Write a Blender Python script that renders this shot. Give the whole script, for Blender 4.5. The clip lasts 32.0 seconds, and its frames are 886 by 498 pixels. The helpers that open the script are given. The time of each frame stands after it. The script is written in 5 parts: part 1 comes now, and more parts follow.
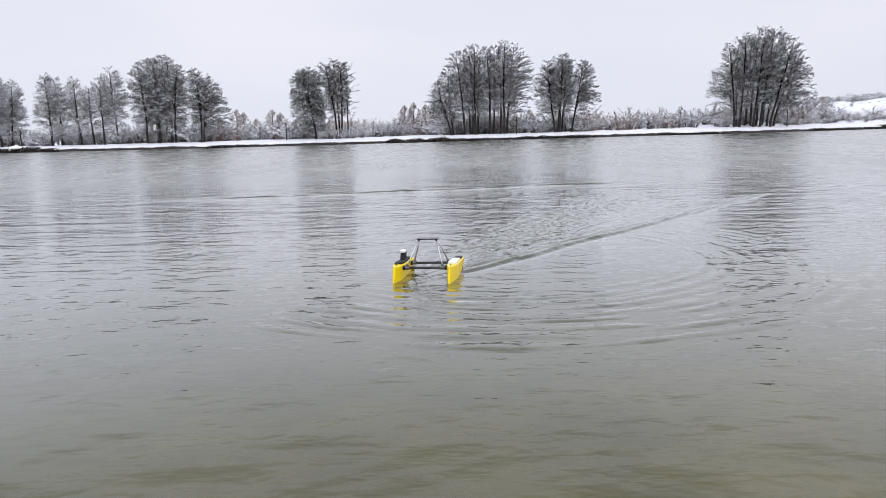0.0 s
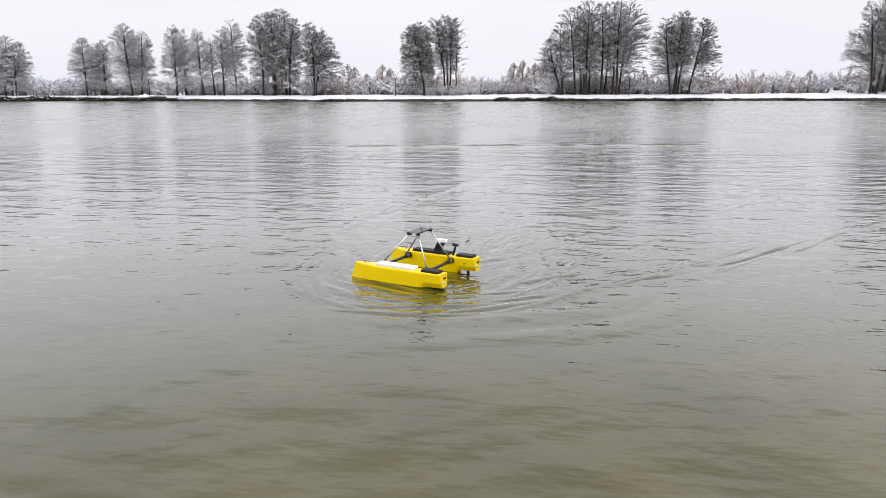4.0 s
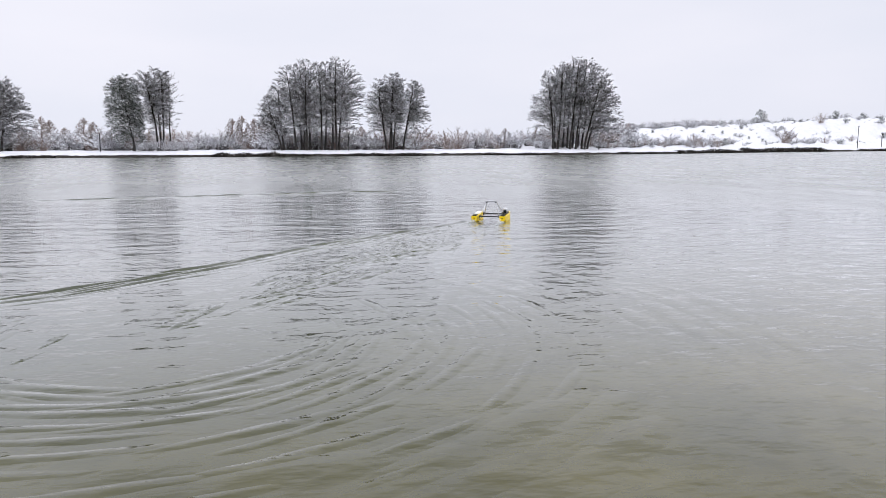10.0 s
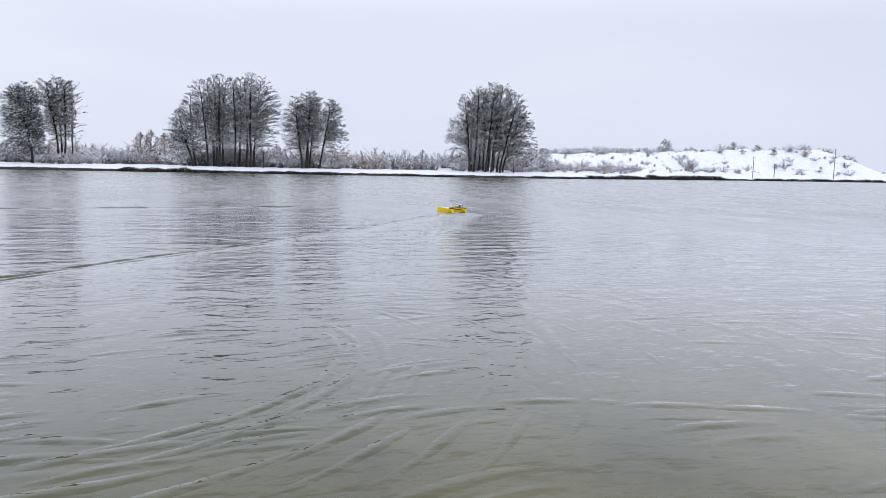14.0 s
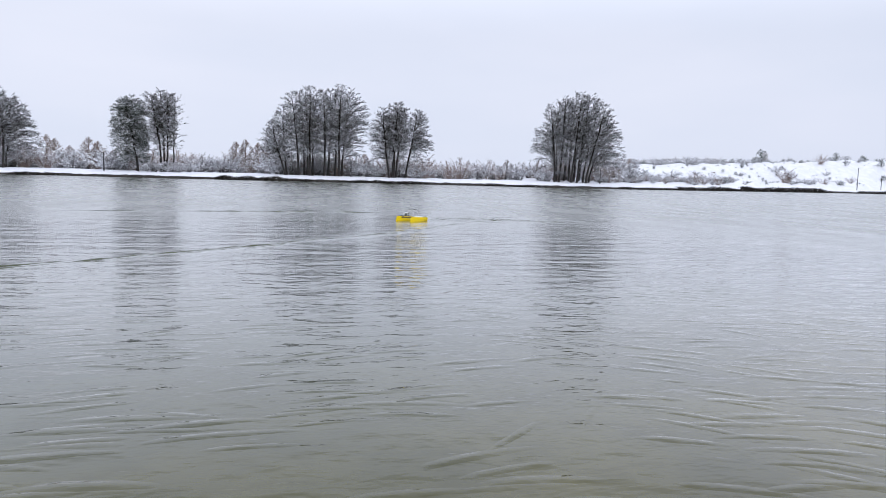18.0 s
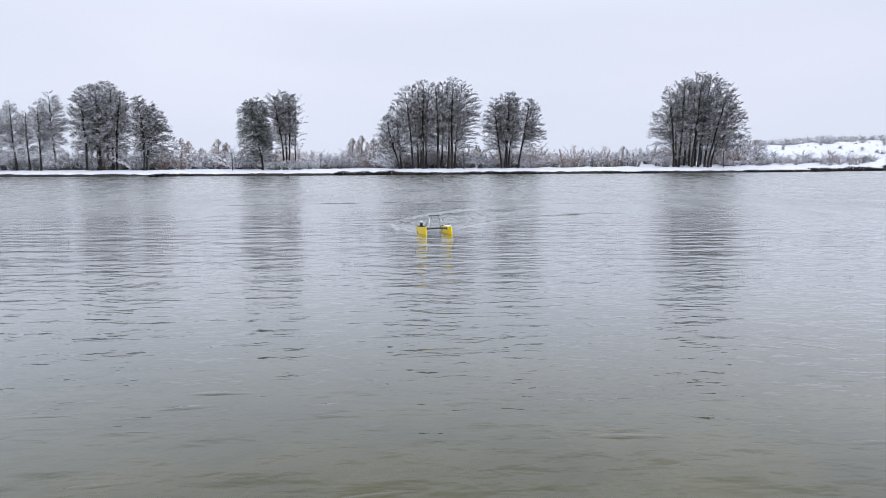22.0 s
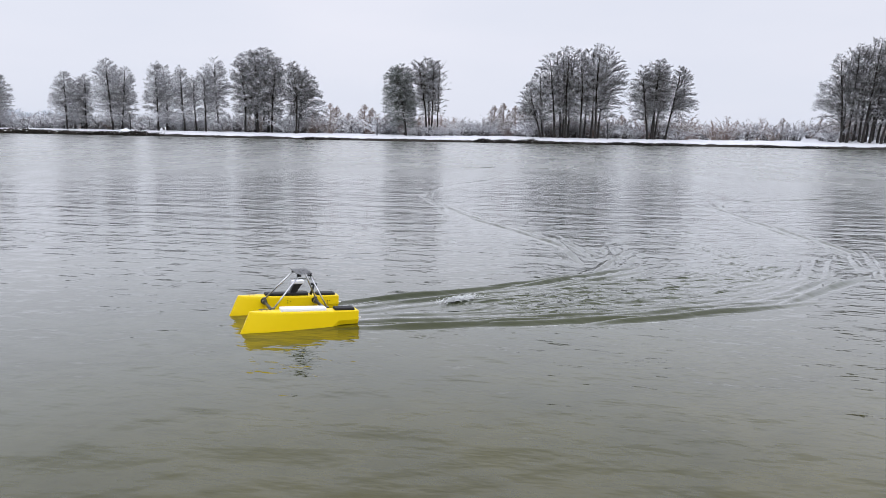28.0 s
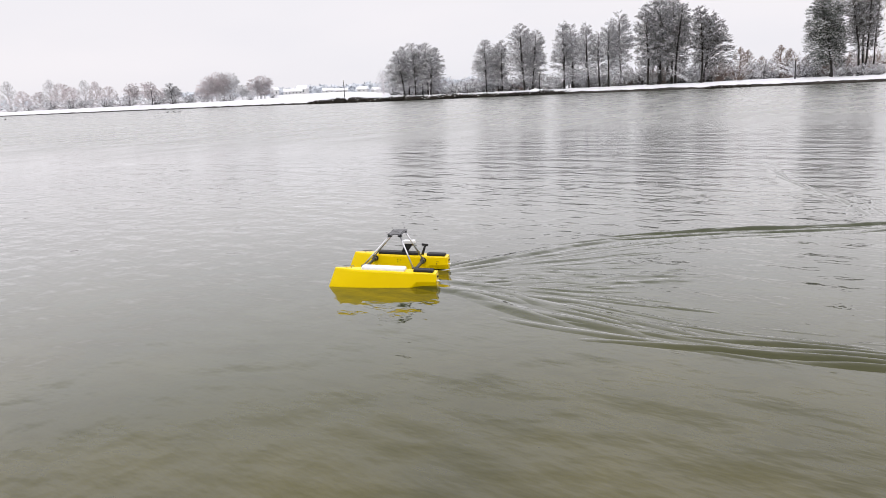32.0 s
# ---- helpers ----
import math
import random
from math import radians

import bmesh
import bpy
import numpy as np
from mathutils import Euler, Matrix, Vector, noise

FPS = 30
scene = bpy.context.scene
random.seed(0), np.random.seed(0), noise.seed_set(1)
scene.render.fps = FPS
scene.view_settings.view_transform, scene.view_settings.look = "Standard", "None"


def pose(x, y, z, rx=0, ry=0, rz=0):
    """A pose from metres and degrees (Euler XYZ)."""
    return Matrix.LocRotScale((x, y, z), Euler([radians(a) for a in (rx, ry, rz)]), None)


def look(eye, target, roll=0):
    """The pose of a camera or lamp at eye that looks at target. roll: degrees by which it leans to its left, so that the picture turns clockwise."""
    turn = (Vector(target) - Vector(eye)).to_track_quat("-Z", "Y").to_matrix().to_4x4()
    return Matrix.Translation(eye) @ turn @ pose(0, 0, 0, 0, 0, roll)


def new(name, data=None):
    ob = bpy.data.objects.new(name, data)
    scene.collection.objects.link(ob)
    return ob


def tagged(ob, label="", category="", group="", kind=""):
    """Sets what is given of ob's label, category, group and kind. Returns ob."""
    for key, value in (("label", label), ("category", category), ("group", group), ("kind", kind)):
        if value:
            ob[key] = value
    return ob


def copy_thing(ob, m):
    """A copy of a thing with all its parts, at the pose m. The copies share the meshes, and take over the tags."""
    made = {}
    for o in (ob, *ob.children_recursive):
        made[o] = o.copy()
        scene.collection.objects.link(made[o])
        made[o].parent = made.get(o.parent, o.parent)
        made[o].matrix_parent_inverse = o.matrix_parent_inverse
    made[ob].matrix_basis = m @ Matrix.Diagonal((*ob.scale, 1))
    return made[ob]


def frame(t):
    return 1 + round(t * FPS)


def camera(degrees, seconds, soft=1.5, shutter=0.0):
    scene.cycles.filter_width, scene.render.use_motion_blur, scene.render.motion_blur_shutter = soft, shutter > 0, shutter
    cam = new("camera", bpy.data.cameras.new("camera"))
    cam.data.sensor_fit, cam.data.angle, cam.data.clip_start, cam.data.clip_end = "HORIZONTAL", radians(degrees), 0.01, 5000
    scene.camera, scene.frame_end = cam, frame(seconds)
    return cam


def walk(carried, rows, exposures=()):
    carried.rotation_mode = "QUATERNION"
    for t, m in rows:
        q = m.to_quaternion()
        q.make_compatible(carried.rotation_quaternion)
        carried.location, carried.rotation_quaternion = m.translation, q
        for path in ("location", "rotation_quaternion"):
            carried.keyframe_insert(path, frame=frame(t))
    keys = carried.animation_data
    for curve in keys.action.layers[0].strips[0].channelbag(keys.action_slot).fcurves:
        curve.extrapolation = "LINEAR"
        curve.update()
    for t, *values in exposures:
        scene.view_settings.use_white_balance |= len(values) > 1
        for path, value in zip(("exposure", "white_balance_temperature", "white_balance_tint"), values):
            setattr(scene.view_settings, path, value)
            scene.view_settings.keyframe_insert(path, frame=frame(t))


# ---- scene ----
cam = camera(62.53, 32.0, soft=0.4, shutter=0.0)

# held by hand at one spot on the near shore, panning after the boat
PATH = [
    (0.0, pose(0, 0, 2.0, 80.83, 1.55, 2.03)),
    (0.5, pose(0, 0, 2.0, 80.10, 1.42, 3.61)),
    (1.0, pose(0, 0, 2.0, 79.48, 1.06, 4.90)),
    (1.5, pose(0, 0, 2.0, 78.98, 0.78, 6.10)),
    (2.0, pose(0, 0, 2.0, 78.54, 0.47, 7.36)),
    (2.5, pose(0, 0, 2.0, 78.15, 0.43, 8.61)),
    (3.0, pose(0, 0, 2.0, 77.89, 0.41, 9.45)),
    (3.5, pose(0, 0, 2.0, 77.76, 0.36, 10.12)),
    (5.5, pose(0, 0, 2.0, 78.21, -0.16, 10.37)),
    (6.0, pose(0, 0, 2.0, 78.50, -0.34, 9.89)),
    (6.5, pose(0, 0, 2.0, 78.90, -0.36, 8.76)),
    (7.0, pose(0, 0, 2.0, 79.37, -0.43, 6.87)),
    (7.5, pose(0, 0, 2.0, 79.84, -0.37, 4.40)),
    (8.0, pose(0, 0, 2.0, 80.41, -0.33, 1.21)),
    (8.5, pose(0, 0, 2.0, 80.93, -0.21, -2.33)),
    (9.0, pose(0, 0, 2.0, 81.45, 0.06, -6.00)),
    (9.5, pose(0, 0, 2.0, 81.69, 0.18, -8.92)),
    (10.0, pose(0, 0, 2.0, 81.94, 0.13, -10.95)),
    (10.5, pose(0, 0, 2.0, 82.17, -0.12, -12.43)),
    (11.0, pose(0, 0, 2.0, 82.48, -0.49, -13.52)),
    (11.5, pose(0, 0, 2.0, 82.94, -0.82, -14.48)),
    (12.0, pose(0, 0, 2.0, 83.33, -0.92, -15.52)),
    (12.5, pose(0, 0, 2.0, 83.53, -1.03, -16.43)),
    (13.0, pose(0, 0, 2.0, 83.63, -1.15, -17.22)),
    (13.5, pose(0, 0, 2.0, 83.62, -1.29, -17.64)),
    (15.5, pose(0, 0, 2.0, 83.79, -1.61, -14.88)),
    (16.0, pose(0, 0, 2.0, 83.92, -1.76, -13.94)),
    (16.5, pose(0, 0, 2.0, 84.04, -1.86, -13.24)),
    (17.0, pose(0, 0, 2.0, 84.14, -1.88, -12.64)),
    (17.5, pose(0, 0, 2.0, 84.21, -1.85, -11.90)),
    (18.0, pose(0, 0, 2.0, 84.22, -1.63, -10.80)),
    (18.5, pose(0, 0, 2.0, 84.10, -1.29, -9.06)),
    (19.0, pose(0, 0, 2.0, 83.97, -0.87, -6.89)),
    (19.5, pose(0, 0, 2.0, 83.82, -0.46, -4.67)),
    (20.0, pose(0, 0, 2.0, 83.71, -0.12, -2.53)),
    (20.5, pose(0, 0, 2.0, 83.63, 0.19, -1.00)),
    (21.0, pose(0, 0, 2.0, 83.56, 0.29, -0.47)),
    (21.5, pose(0, 0, 2.0, 83.47, 0.39, -0.88)),
    (22.0, pose(0, 0, 2.0, 83.39, 0.28, -2.01)),
    (22.5, pose(0, 0, 2.0, 83.32, 0.13, -3.73)),
    (23.0, pose(0, 0, 2.0, 83.24, -0.13, -6.00)),
    (23.5, pose(0, 0, 2.0, 83.11, -0.35, -8.54)),
    (24.0, pose(0, 0, 2.0, 82.92, -0.68, -11.29)),
    (24.5, pose(0, 0, 2.0, 82.66, -1.01, -13.37)),
    (26.5, pose(0, 0, 2.0, 82.44, -1.64, -8.77)),
    (27.0, pose(0, 0, 2.0, 82.38, -1.65, -4.23)),
    (27.5, pose(0, 0, 2.0, 81.86, -1.34, 1.69)),
    (28.0, pose(0, 0, 2.0, 80.86, -0.98, 8.90)),
    (28.5, pose(0, 0, 2.0, 79.57, -0.62, 15.05)),
    (29.0, pose(0, 0, 2.0, 78.77, -0.23, 19.44)),
    (29.5, pose(0, 0, 2.0, 78.24, 0.04, 23.44)),
    (30.0, pose(0, 0, 2.0, 77.97, 0.52, 27.10)),
    (30.5, pose(0, 0, 2.0, 77.85, 1.00, 30.62)),
    (31.0, pose(0, 0, 2.0, 77.80, 1.60, 33.51)),
    (31.5, pose(0, 0, 2.0, 77.78, 2.24, 36.05)),
    (32.0, pose(0, 0, 2.0, 77.78, 2.79, 39.17)),
]
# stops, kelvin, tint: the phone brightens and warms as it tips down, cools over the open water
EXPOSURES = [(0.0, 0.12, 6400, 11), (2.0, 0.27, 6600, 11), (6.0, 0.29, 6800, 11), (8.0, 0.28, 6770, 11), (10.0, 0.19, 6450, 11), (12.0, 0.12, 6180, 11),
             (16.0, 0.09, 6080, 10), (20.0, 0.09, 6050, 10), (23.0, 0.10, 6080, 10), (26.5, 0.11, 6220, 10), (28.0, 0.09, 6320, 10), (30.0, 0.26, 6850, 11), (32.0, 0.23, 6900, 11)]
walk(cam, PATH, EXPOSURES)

# ---- light: bright snow overcast ----
world = bpy.data.worlds.new("overcast_sky")
scene.world = world
world.use_nodes = True
wn, wl = world.node_tree.nodes, world.node_tree.links
wn.clear()
sky = wn.new("ShaderNodeTexSky")
sky.sky_type, sky.sun_disc = "NISHITA", False
sky.sun_elevation, sky.sun_rotation = radians(28), radians(150)
hsv = wn.new("ShaderNodeHueSaturation")
hsv.inputs["Saturation"].default_value = 0.12
wl.new(sky.outputs[0], hsv.inputs["Color"])
wco = wn.new("ShaderNodeTexCoord")
wmap = wn.new("ShaderNodeMapping")
wmap.inputs["Scale"].default_value = (1.2, 1.2, 4.0)
wl.new(wco.outputs["Generated"], wmap.inputs["Vector"])
wnoise = wn.new("ShaderNodeTexNoise")
wnoise.inputs["Scale"].default_value = 1.6
wnoise.inputs["Detail"].default_value = 4
wl.new(wmap.outputs[0], wnoise.inputs["Vector"])
wramp = wn.new("ShaderNodeValToRGB")
wramp.color_ramp.elements[0].position, wramp.color_ramp.elements[1].position = 0.3, 0.75
wramp.color_ramp.elements[0].color = (6.95, 7.2, 8.1, 1)
wramp.color_ramp.elements[1].color = (7.9, 7.9, 8.65, 1)
wl.new(wnoise.outputs["Fac"], wramp.inputs["Fac"])
wmix = wn.new("ShaderNodeMixRGB")
wmix.inputs["Fac"].default_value = 0.93
wl.new(hsv.outputs[0], wmix.inputs["Color1"])
wl.new(wramp.outputs[0], wmix.inputs["Color2"])
# a cloud sheet is brighter overhead than at the horizon
wsep, wrise, wgain = wn.new("ShaderNodeSeparateXYZ"), wn.new("ShaderNodeMapRange"), wn.new("ShaderNodeMixRGB")
wl.new(wco.outputs["Generated"], wsep.inputs[0])
wl.new(wsep.outputs["Z"], wrise.inputs["Value"])
wrise.interpolation_type = "SMOOTHSTEP"
wrise.inputs["From Min"].default_value, wrise.inputs["From Max"].default_value = 0.17, 0.42
wrise.inputs["To Min"].default_value, wrise.inputs["To Max"].default_value = 1.0, 1.9
wgain.blend_type = "MULTIPLY"
wgain.inputs["Fac"].default_value = 1.0
wl.new(wmix.outputs[0], wgain.inputs["Color1"])
wl.new(wrise.outputs[0], wgain.inputs["Color2"])
wbg = wn.new("ShaderNodeBackground")
wbg.inputs["Strength"].default_value = 0.1
wl.new(wgain.outputs[0], wbg.inputs["Color"])
wout = wn.new("ShaderNodeOutputWorld")
wl.new(wbg.outputs[0], wout.inputs["Surface"])

sun = new("sun", bpy.data.lights.new("sun", "SUN"))
sun.data.energy, sun.data.angle, sun.data.color = 0.5, radians(25), (1.0, 0.97, 0.93)
sun.matrix_world = look((0, 0, 0), (-math.sin(radians(150)) * math.cos(radians(28)), -math.cos(radians(150)) * math.cos(radians(28)), -math.sin(radians(28))))


# ---- materials ----
def material(name, base, rough=0.6, metal=0.0, spec=0.5):
    m = bpy.data.materials.new(name)
    m.use_nodes = True
    b = m.node_tree.nodes["Principled BSDF"]
    b.inputs["Base Color"].default_value = (*base, 1)
    b.inputs["Roughness"].default_value = rough
    b.inputs["Metallic"].default_value = metal
    b.inputs["Specular IOR Level"].default_value = spec
    return m


def noise_node(m, scale, detail=4.0, rough=0.55, stretch=None, coord="Object"):
    n, l = m.node_tree.nodes, m.node_tree.links
    co, tex = n.new("ShaderNodeTexCoord"), n.new("ShaderNodeTexNoise")
    tex.inputs["Scale"].default_value, tex.inputs["Detail"].default_value = scale, detail
    tex.inputs["Roughness"].default_value = rough
    mp = n.new("ShaderNodeMapping")
    if stretch:
        mp.inputs["Scale"].default_value = stretch
    if coord == "World":
        l.new(n.new("ShaderNodeNewGeometry").outputs["Position"], mp.inputs["Vector"])
    else:
        l.new(co.outputs[coord], mp.inputs["Vector"])
    l.new(mp.outputs[0], tex.inputs["Vector"])
    return tex.outputs["Fac"]


def ramp_node(m, fac, stops):
    r = m.node_tree.nodes.new("ShaderNodeValToRGB")
    while len(r.color_ramp.elements) < len(stops):
        r.color_ramp.elements.new(0.5)
    for e, (p, c) in zip(r.color_ramp.elements, stops):
        e.position, e.color = p, (*c, 1)
    m.node_tree.links.new(fac, r.inputs["Fac"])
    return r.outputs["Color"]


def mottled(name, dark, light, scale, rough=0.6, metal=0.0, bump=0.0, bump_scale=None, stretch=None, spec=0.5, vary=0.0):
    m = material(name, light, rough, metal, spec)
    n, l = m.node_tree.nodes, m.node_tree.links
    b = n["Principled BSDF"]
    col = ramp_node(m, noise_node(m, scale, 6, 0.6, stretch), [(0.3, dark), (0.7, light)])
    if vary:
        info, hs, mul = n.new("ShaderNodeObjectInfo"), n.new("ShaderNodeHueSaturation"), n.new("ShaderNodeMapRange")
        mul.inputs["To Min"].default_value, mul.inputs["To Max"].default_value = 1 - vary, 1 + vary
        l.new(info.outputs["Random"], mul.inputs["Value"])
        l.new(mul.outputs[0], hs.inputs["Value"])
        l.new(col, hs.inputs["Color"])
        col = hs.outputs[0]
    l.new(col, b.inputs["Base Color"])
    if bump:
        bp = n.new("ShaderNodeBump")
        bp.inputs["Strength"].default_value, bp.inputs["Distance"].default_value = 1.0, bump
        l.new(noise_node(m, bump_scale or scale * 4, 5), bp.inputs["Height"])
        l.new(bp.outputs[0], b.inputs["Normal"])
    return m


def water_material(name, churned=1.0):
    """Murky winter pond: olive-brown body, sky mirror, wind ripples in patches; churned water is steeper and finer."""
    m = material(name, (0.05, 0.052, 0.03), 0.08, 0.0, 0.5)
    n, l = m.node_tree.nodes, m.node_tree.links
    b = n["Principled BSDF"]
    b.inputs["IOR"].default_value = 1.333

    def span(fac, a0, a1, b0, b1, ease=False):
        r = n.new("ShaderNodeMapRange")
        r.inputs["From Min"].default_value, r.inputs["From Max"].default_value = a0, a1
        r.inputs["To Min"].default_value, r.inputs["To Max"].default_value = b0, b1
        if ease:
            r.interpolation_type = "SMOOTHSTEP"
        l.new(fac, r.inputs["Value"])
        return r.outputs[0]

    def calc(how, a, b2, c=None):
        r = n.new("ShaderNodeMath")
        r.operation = how
        for k, v in enumerate((a, b2, c)):
            if v is None:
                continue
            if isinstance(v, float):
                r.inputs[k].default_value = v
            else:
                l.new(v, r.inputs[k])
        return r.outputs[0]

    geo, cut = n.new("ShaderNodeNewGeometry"), n.new("ShaderNodeSeparateXYZ")
    l.new(geo.outputs["Position"], cut.inputs[0])
    px, py = cut.outputs["X"], cut.outputs["Y"]
    # deep water is dark; towards the near shore the brown silt bed shows through
    deep = ramp_node(m, noise_node(m, 0.2, 3, 0.5, None, "World"), [(0.3, (0.023, 0.029, 0.008)), (0.7, (0.037, 0.044, 0.014))])
    silt = ramp_node(m, noise_node(m, 0.8, 4, 0.6, None, "World"), [(0.3, (0.038, 0.035, 0.006)), (0.7, (0.086, 0.074, 0.020))])
    bed = n.new("ShaderNodeMixRGB")
    depth = calc("MULTIPLY_ADD", noise_node(m, 0.16, 3, 0.5, None, "World"), 5.0, calc("MULTIPLY_ADD", px, -0.5, py))
    l.new(span(depth, 3.5, 12.0, 0.0, 1.0, True), bed.inputs["Fac"])
    l.new(silt, bed.inputs["Color1"])
    l.new(deep, bed.inputs["Color2"])
    l.new(bed.outputs[0], b.inputs["Base Color"])
    # ripples: slow swell, wind waves in gusts, fine wrinkles
    swell = noise_node(m, 1.9, 1, 0.5, (0.75, 1.1, 1), "World")
    broad = noise_node(m, 4.6, 2, 0.5, (0.75, 1.1, 1), "World")
    chop = noise_node(m, 1.1, 3, 0.6, (0.4, 1.2, 1), "World")
    fine = noise_node(m, 9.5, 2, 0.5, (0.5, 1.2, 1), "World")
    patch = noise_node(m, 0.07, 2, 0.5, (0.5, 1.6, 1), "World")
    gust = span(patch, 0.36, 0.64, 0.45, 1.0)
    reach = calc("MULTIPLY_ADD", calc("ABSOLUTE", px, None), 0.6, py)
    wind = calc("MULTIPLY", gust, span(reach, 5.0, 34.0, 1.1, 0.55))
    # further out the ripples are too fine to tell apart and only blur the mirror
    blur = span(calc("MULTIPLY_ADD", patch, 16.0, reach), 24.0, 54.0, 0.05, 0.27)
    paw = span(noise_node(m, 0.5, 3, 0.6, (0.9, 0.3, 1), "World"), 0.32, 0.68, 0.75, 1.2)
    gloss = calc("MULTIPLY", blur, paw)
    l.new(gloss, b.inputs["Roughness"])
    normal = None
    calm = span(reach, 4.0, 20.0, 1.0, 0.3)
    for fac, dist, power in ((swell, 0.045, calm), (broad, 0.019 * churned, wind), (fine, 0.0080 * churned, wind), (chop, 0.10, calc("MULTIPLY", span(reach, 8.0, 24.0, 0.0, 1.0), span(px, -26.0, -7.0, 0.3, 1.0)))):
        bp = n.new("ShaderNodeBump")
        bp.inputs["Distance"].default_value = dist
        bp.inputs["Strength"].default_value = 1.0
        l.new(power, bp.inputs["Strength"])
        l.new(fac, bp.inputs["Height"])
        if normal:
            l.new(normal, bp.inputs["Normal"])
        normal = bp.outputs[0]
    l.new(normal, b.inputs["Normal"])
    # the mirror gains towards grazing
    l.new(normal, b.inputs["Coat Normal"])
    l.new(gloss, b.inputs["Coat Roughness"])
    b.inputs["Coat IOR"].default_value = 1.333
    face = n.new("ShaderNodeLayerWeight")
    l.new(span(face.outputs["Facing"], 0.60, 0.83, 0.0, 1.0), b.inputs["Coat Weight"])
    return m


def ground_material():
    """Fresh snow, with the dark cut of wet soil showing at the water's edge."""
    m = material("snow_ground", (0.86, 0.87, 0.9), 0.75, 0.0, 0.3)
    n, l = m.node_tree.nodes, m.node_tree.links
    b = n["Principled BSDF"]
    snow = ramp_node(m, noise_node(m, 0.35, 6, 0.65), [(0.3, (0.58, 0.59, 0.62)), (0.65, (0.71, 0.71, 0.72))])
    soil = ramp_node(m, noise_node(m, 2.0, 6, 0.7), [(0.3, (0.012, 0.010, 0.008)), (0.7, (0.040, 0.034, 0.027))])
    geo, sep, add = n.new("ShaderNodeNewGeometry"), n.new("ShaderNodeSeparateXYZ"), n.new("ShaderNodeMath")
    l.new(geo.outputs["Position"], sep.inputs[0])
    wob = noise_node(m, 0.22, 4, 0.7)
    mul = n.new("ShaderNodeMath")
    mul.operation = "MULTIPLY_ADD"
    mul.inputs[1].default_value, mul.inputs[2].default_value = -0.9, 0.52
    l.new(wob, mul.inputs[0])
    l.new(sep.outputs["Z"], add.inputs[0])
    l.new(mul.outputs[0], add.inputs[1])
    edge = n.new("ShaderNodeMapRange")
    edge.inputs["From Min"].default_value, edge.inputs["From Max"].default_value = 0.50, 0.53
    l.new(add.outputs[0], edge.inputs["Value"])
    mix = n.new("ShaderNodeMixRGB")
    l.new(edge.outputs[0], mix.inputs["Fac"])
    l.new(soil, mix.inputs["Color1"])
    l.new(snow, mix.inputs["Color2"])
    l.new(mix.outputs[0], b.inputs["Base Color"])
    bp = n.new("ShaderNodeBump")
    bp.inputs["Distance"].default_value = 0.12
    l.new(noise_node(m, 1.2, 6, 0.6), bp.inputs["Height"])
    l.new(bp.outputs[0], b.inputs["Normal"])
    return m


WATER = water_material("pond_water")
CHURNED = water_material("churned_water", 3.2)
GROUND = ground_material()
BARK = mottled("wet_bark", (0.012, 0.010, 0.009), (0.034, 0.029, 0.025), 3.0, 0.85, bump=0.02, stretch=(1, 1, 0.25))
TWIG = mottled("dark_twigs", (0.036, 0.033, 0.032), (0.078, 0.070, 0.066), 0.25, 0.85, vary=0.25)
TWIG_BROWN = mottled("brown_twigs", (0.17, 0.125, 0.105), (0.30, 0.235, 0.205), 0.5, 0.85, vary=0.25)
TWIG_PALE = mottled("rimed_twigs", (0.13, 0.12, 0.12), (0.26, 0.245, 0.245), 0.5, 0.85, vary=0.2)
TWIG_FROST = mottled("frosted_twigs", (0.24, 0.23, 0.235), (0.44, 0.43, 0.44), 0.5, 0.8, vary=0.15)
# twigs of the distance: frost, plus air haze painted in as a paler colour
TWIG_FAR = mottled("haze_paled_frosted_twigs", (0.50, 0.455, 0.465), (0.62, 0.58, 0.59), 0.12, 0.9, vary=0.12)
TWIG_WHITE = mottled("haze_paled_rime_twigs", (0.60, 0.60, 0.61), (0.72, 0.72, 0.73), 0.12, 0.9, vary=0.1)
# horizon woods: the blue-grey of the air haze is put into the colour
FAR_HAZE = mottled("haze_blue_far_woods", (0.44, 0.475, 0.52), (0.58, 0.61, 0.65), 0.05, 0.9, vary=0.0)
NEEDLE = mottled("dark_needles", (0.026, 0.038, 0.026), (0.07, 0.09, 0.062), 0.8, 0.7, vary=0.2)
SNOWCAP = mottled("snow_on_twigs", (0.72, 0.73, 0.76), (0.85, 0.85, 0.87), 0.8, 0.8, spec=0.2)
REED = mottled("dead_reeds", (0.014, 0.012, 0.010), (0.045, 0.037, 0.028), 1.5, 0.9, vary=0.2)
POLE = mottled("dark_lamp_paint", (0.02, 0.021, 0.022), (0.045, 0.045, 0.046), 3.0, 0.5, 0.3)
LAMP_HEAD = mottled("lamp_glass", (0.5, 0.47, 0.42), (0.66, 0.63, 0.58), 4.0, 0.35)
PLASTER = mottled("grey_plaster", (0.44, 0.44, 0.44), (0.56, 0.56, 0.56), 0.4, 0.9)
PANE = material("window_pane", (0.05, 0.06, 0.07), 0.1, 0.0, 0.6)
YELLOW = mottled("yellow_gelcoat", (0.84, 0.585, 0.002), (0.90, 0.65, 0.003), 2.0, 0.34, bump=0.0012, bump_scale=14, spec=0.32)
BLACK = mottled("black_plastic", (0.008, 0.008, 0.009), (0.017, 0.017, 0.018), 8.0, 0.6, bump=0.001, bump_scale=40, spec=0.25)
TUBE = mottled("black_tube", (0.009, 0.009, 0.010), (0.02, 0.02, 0.022), 10.0, 0.35)
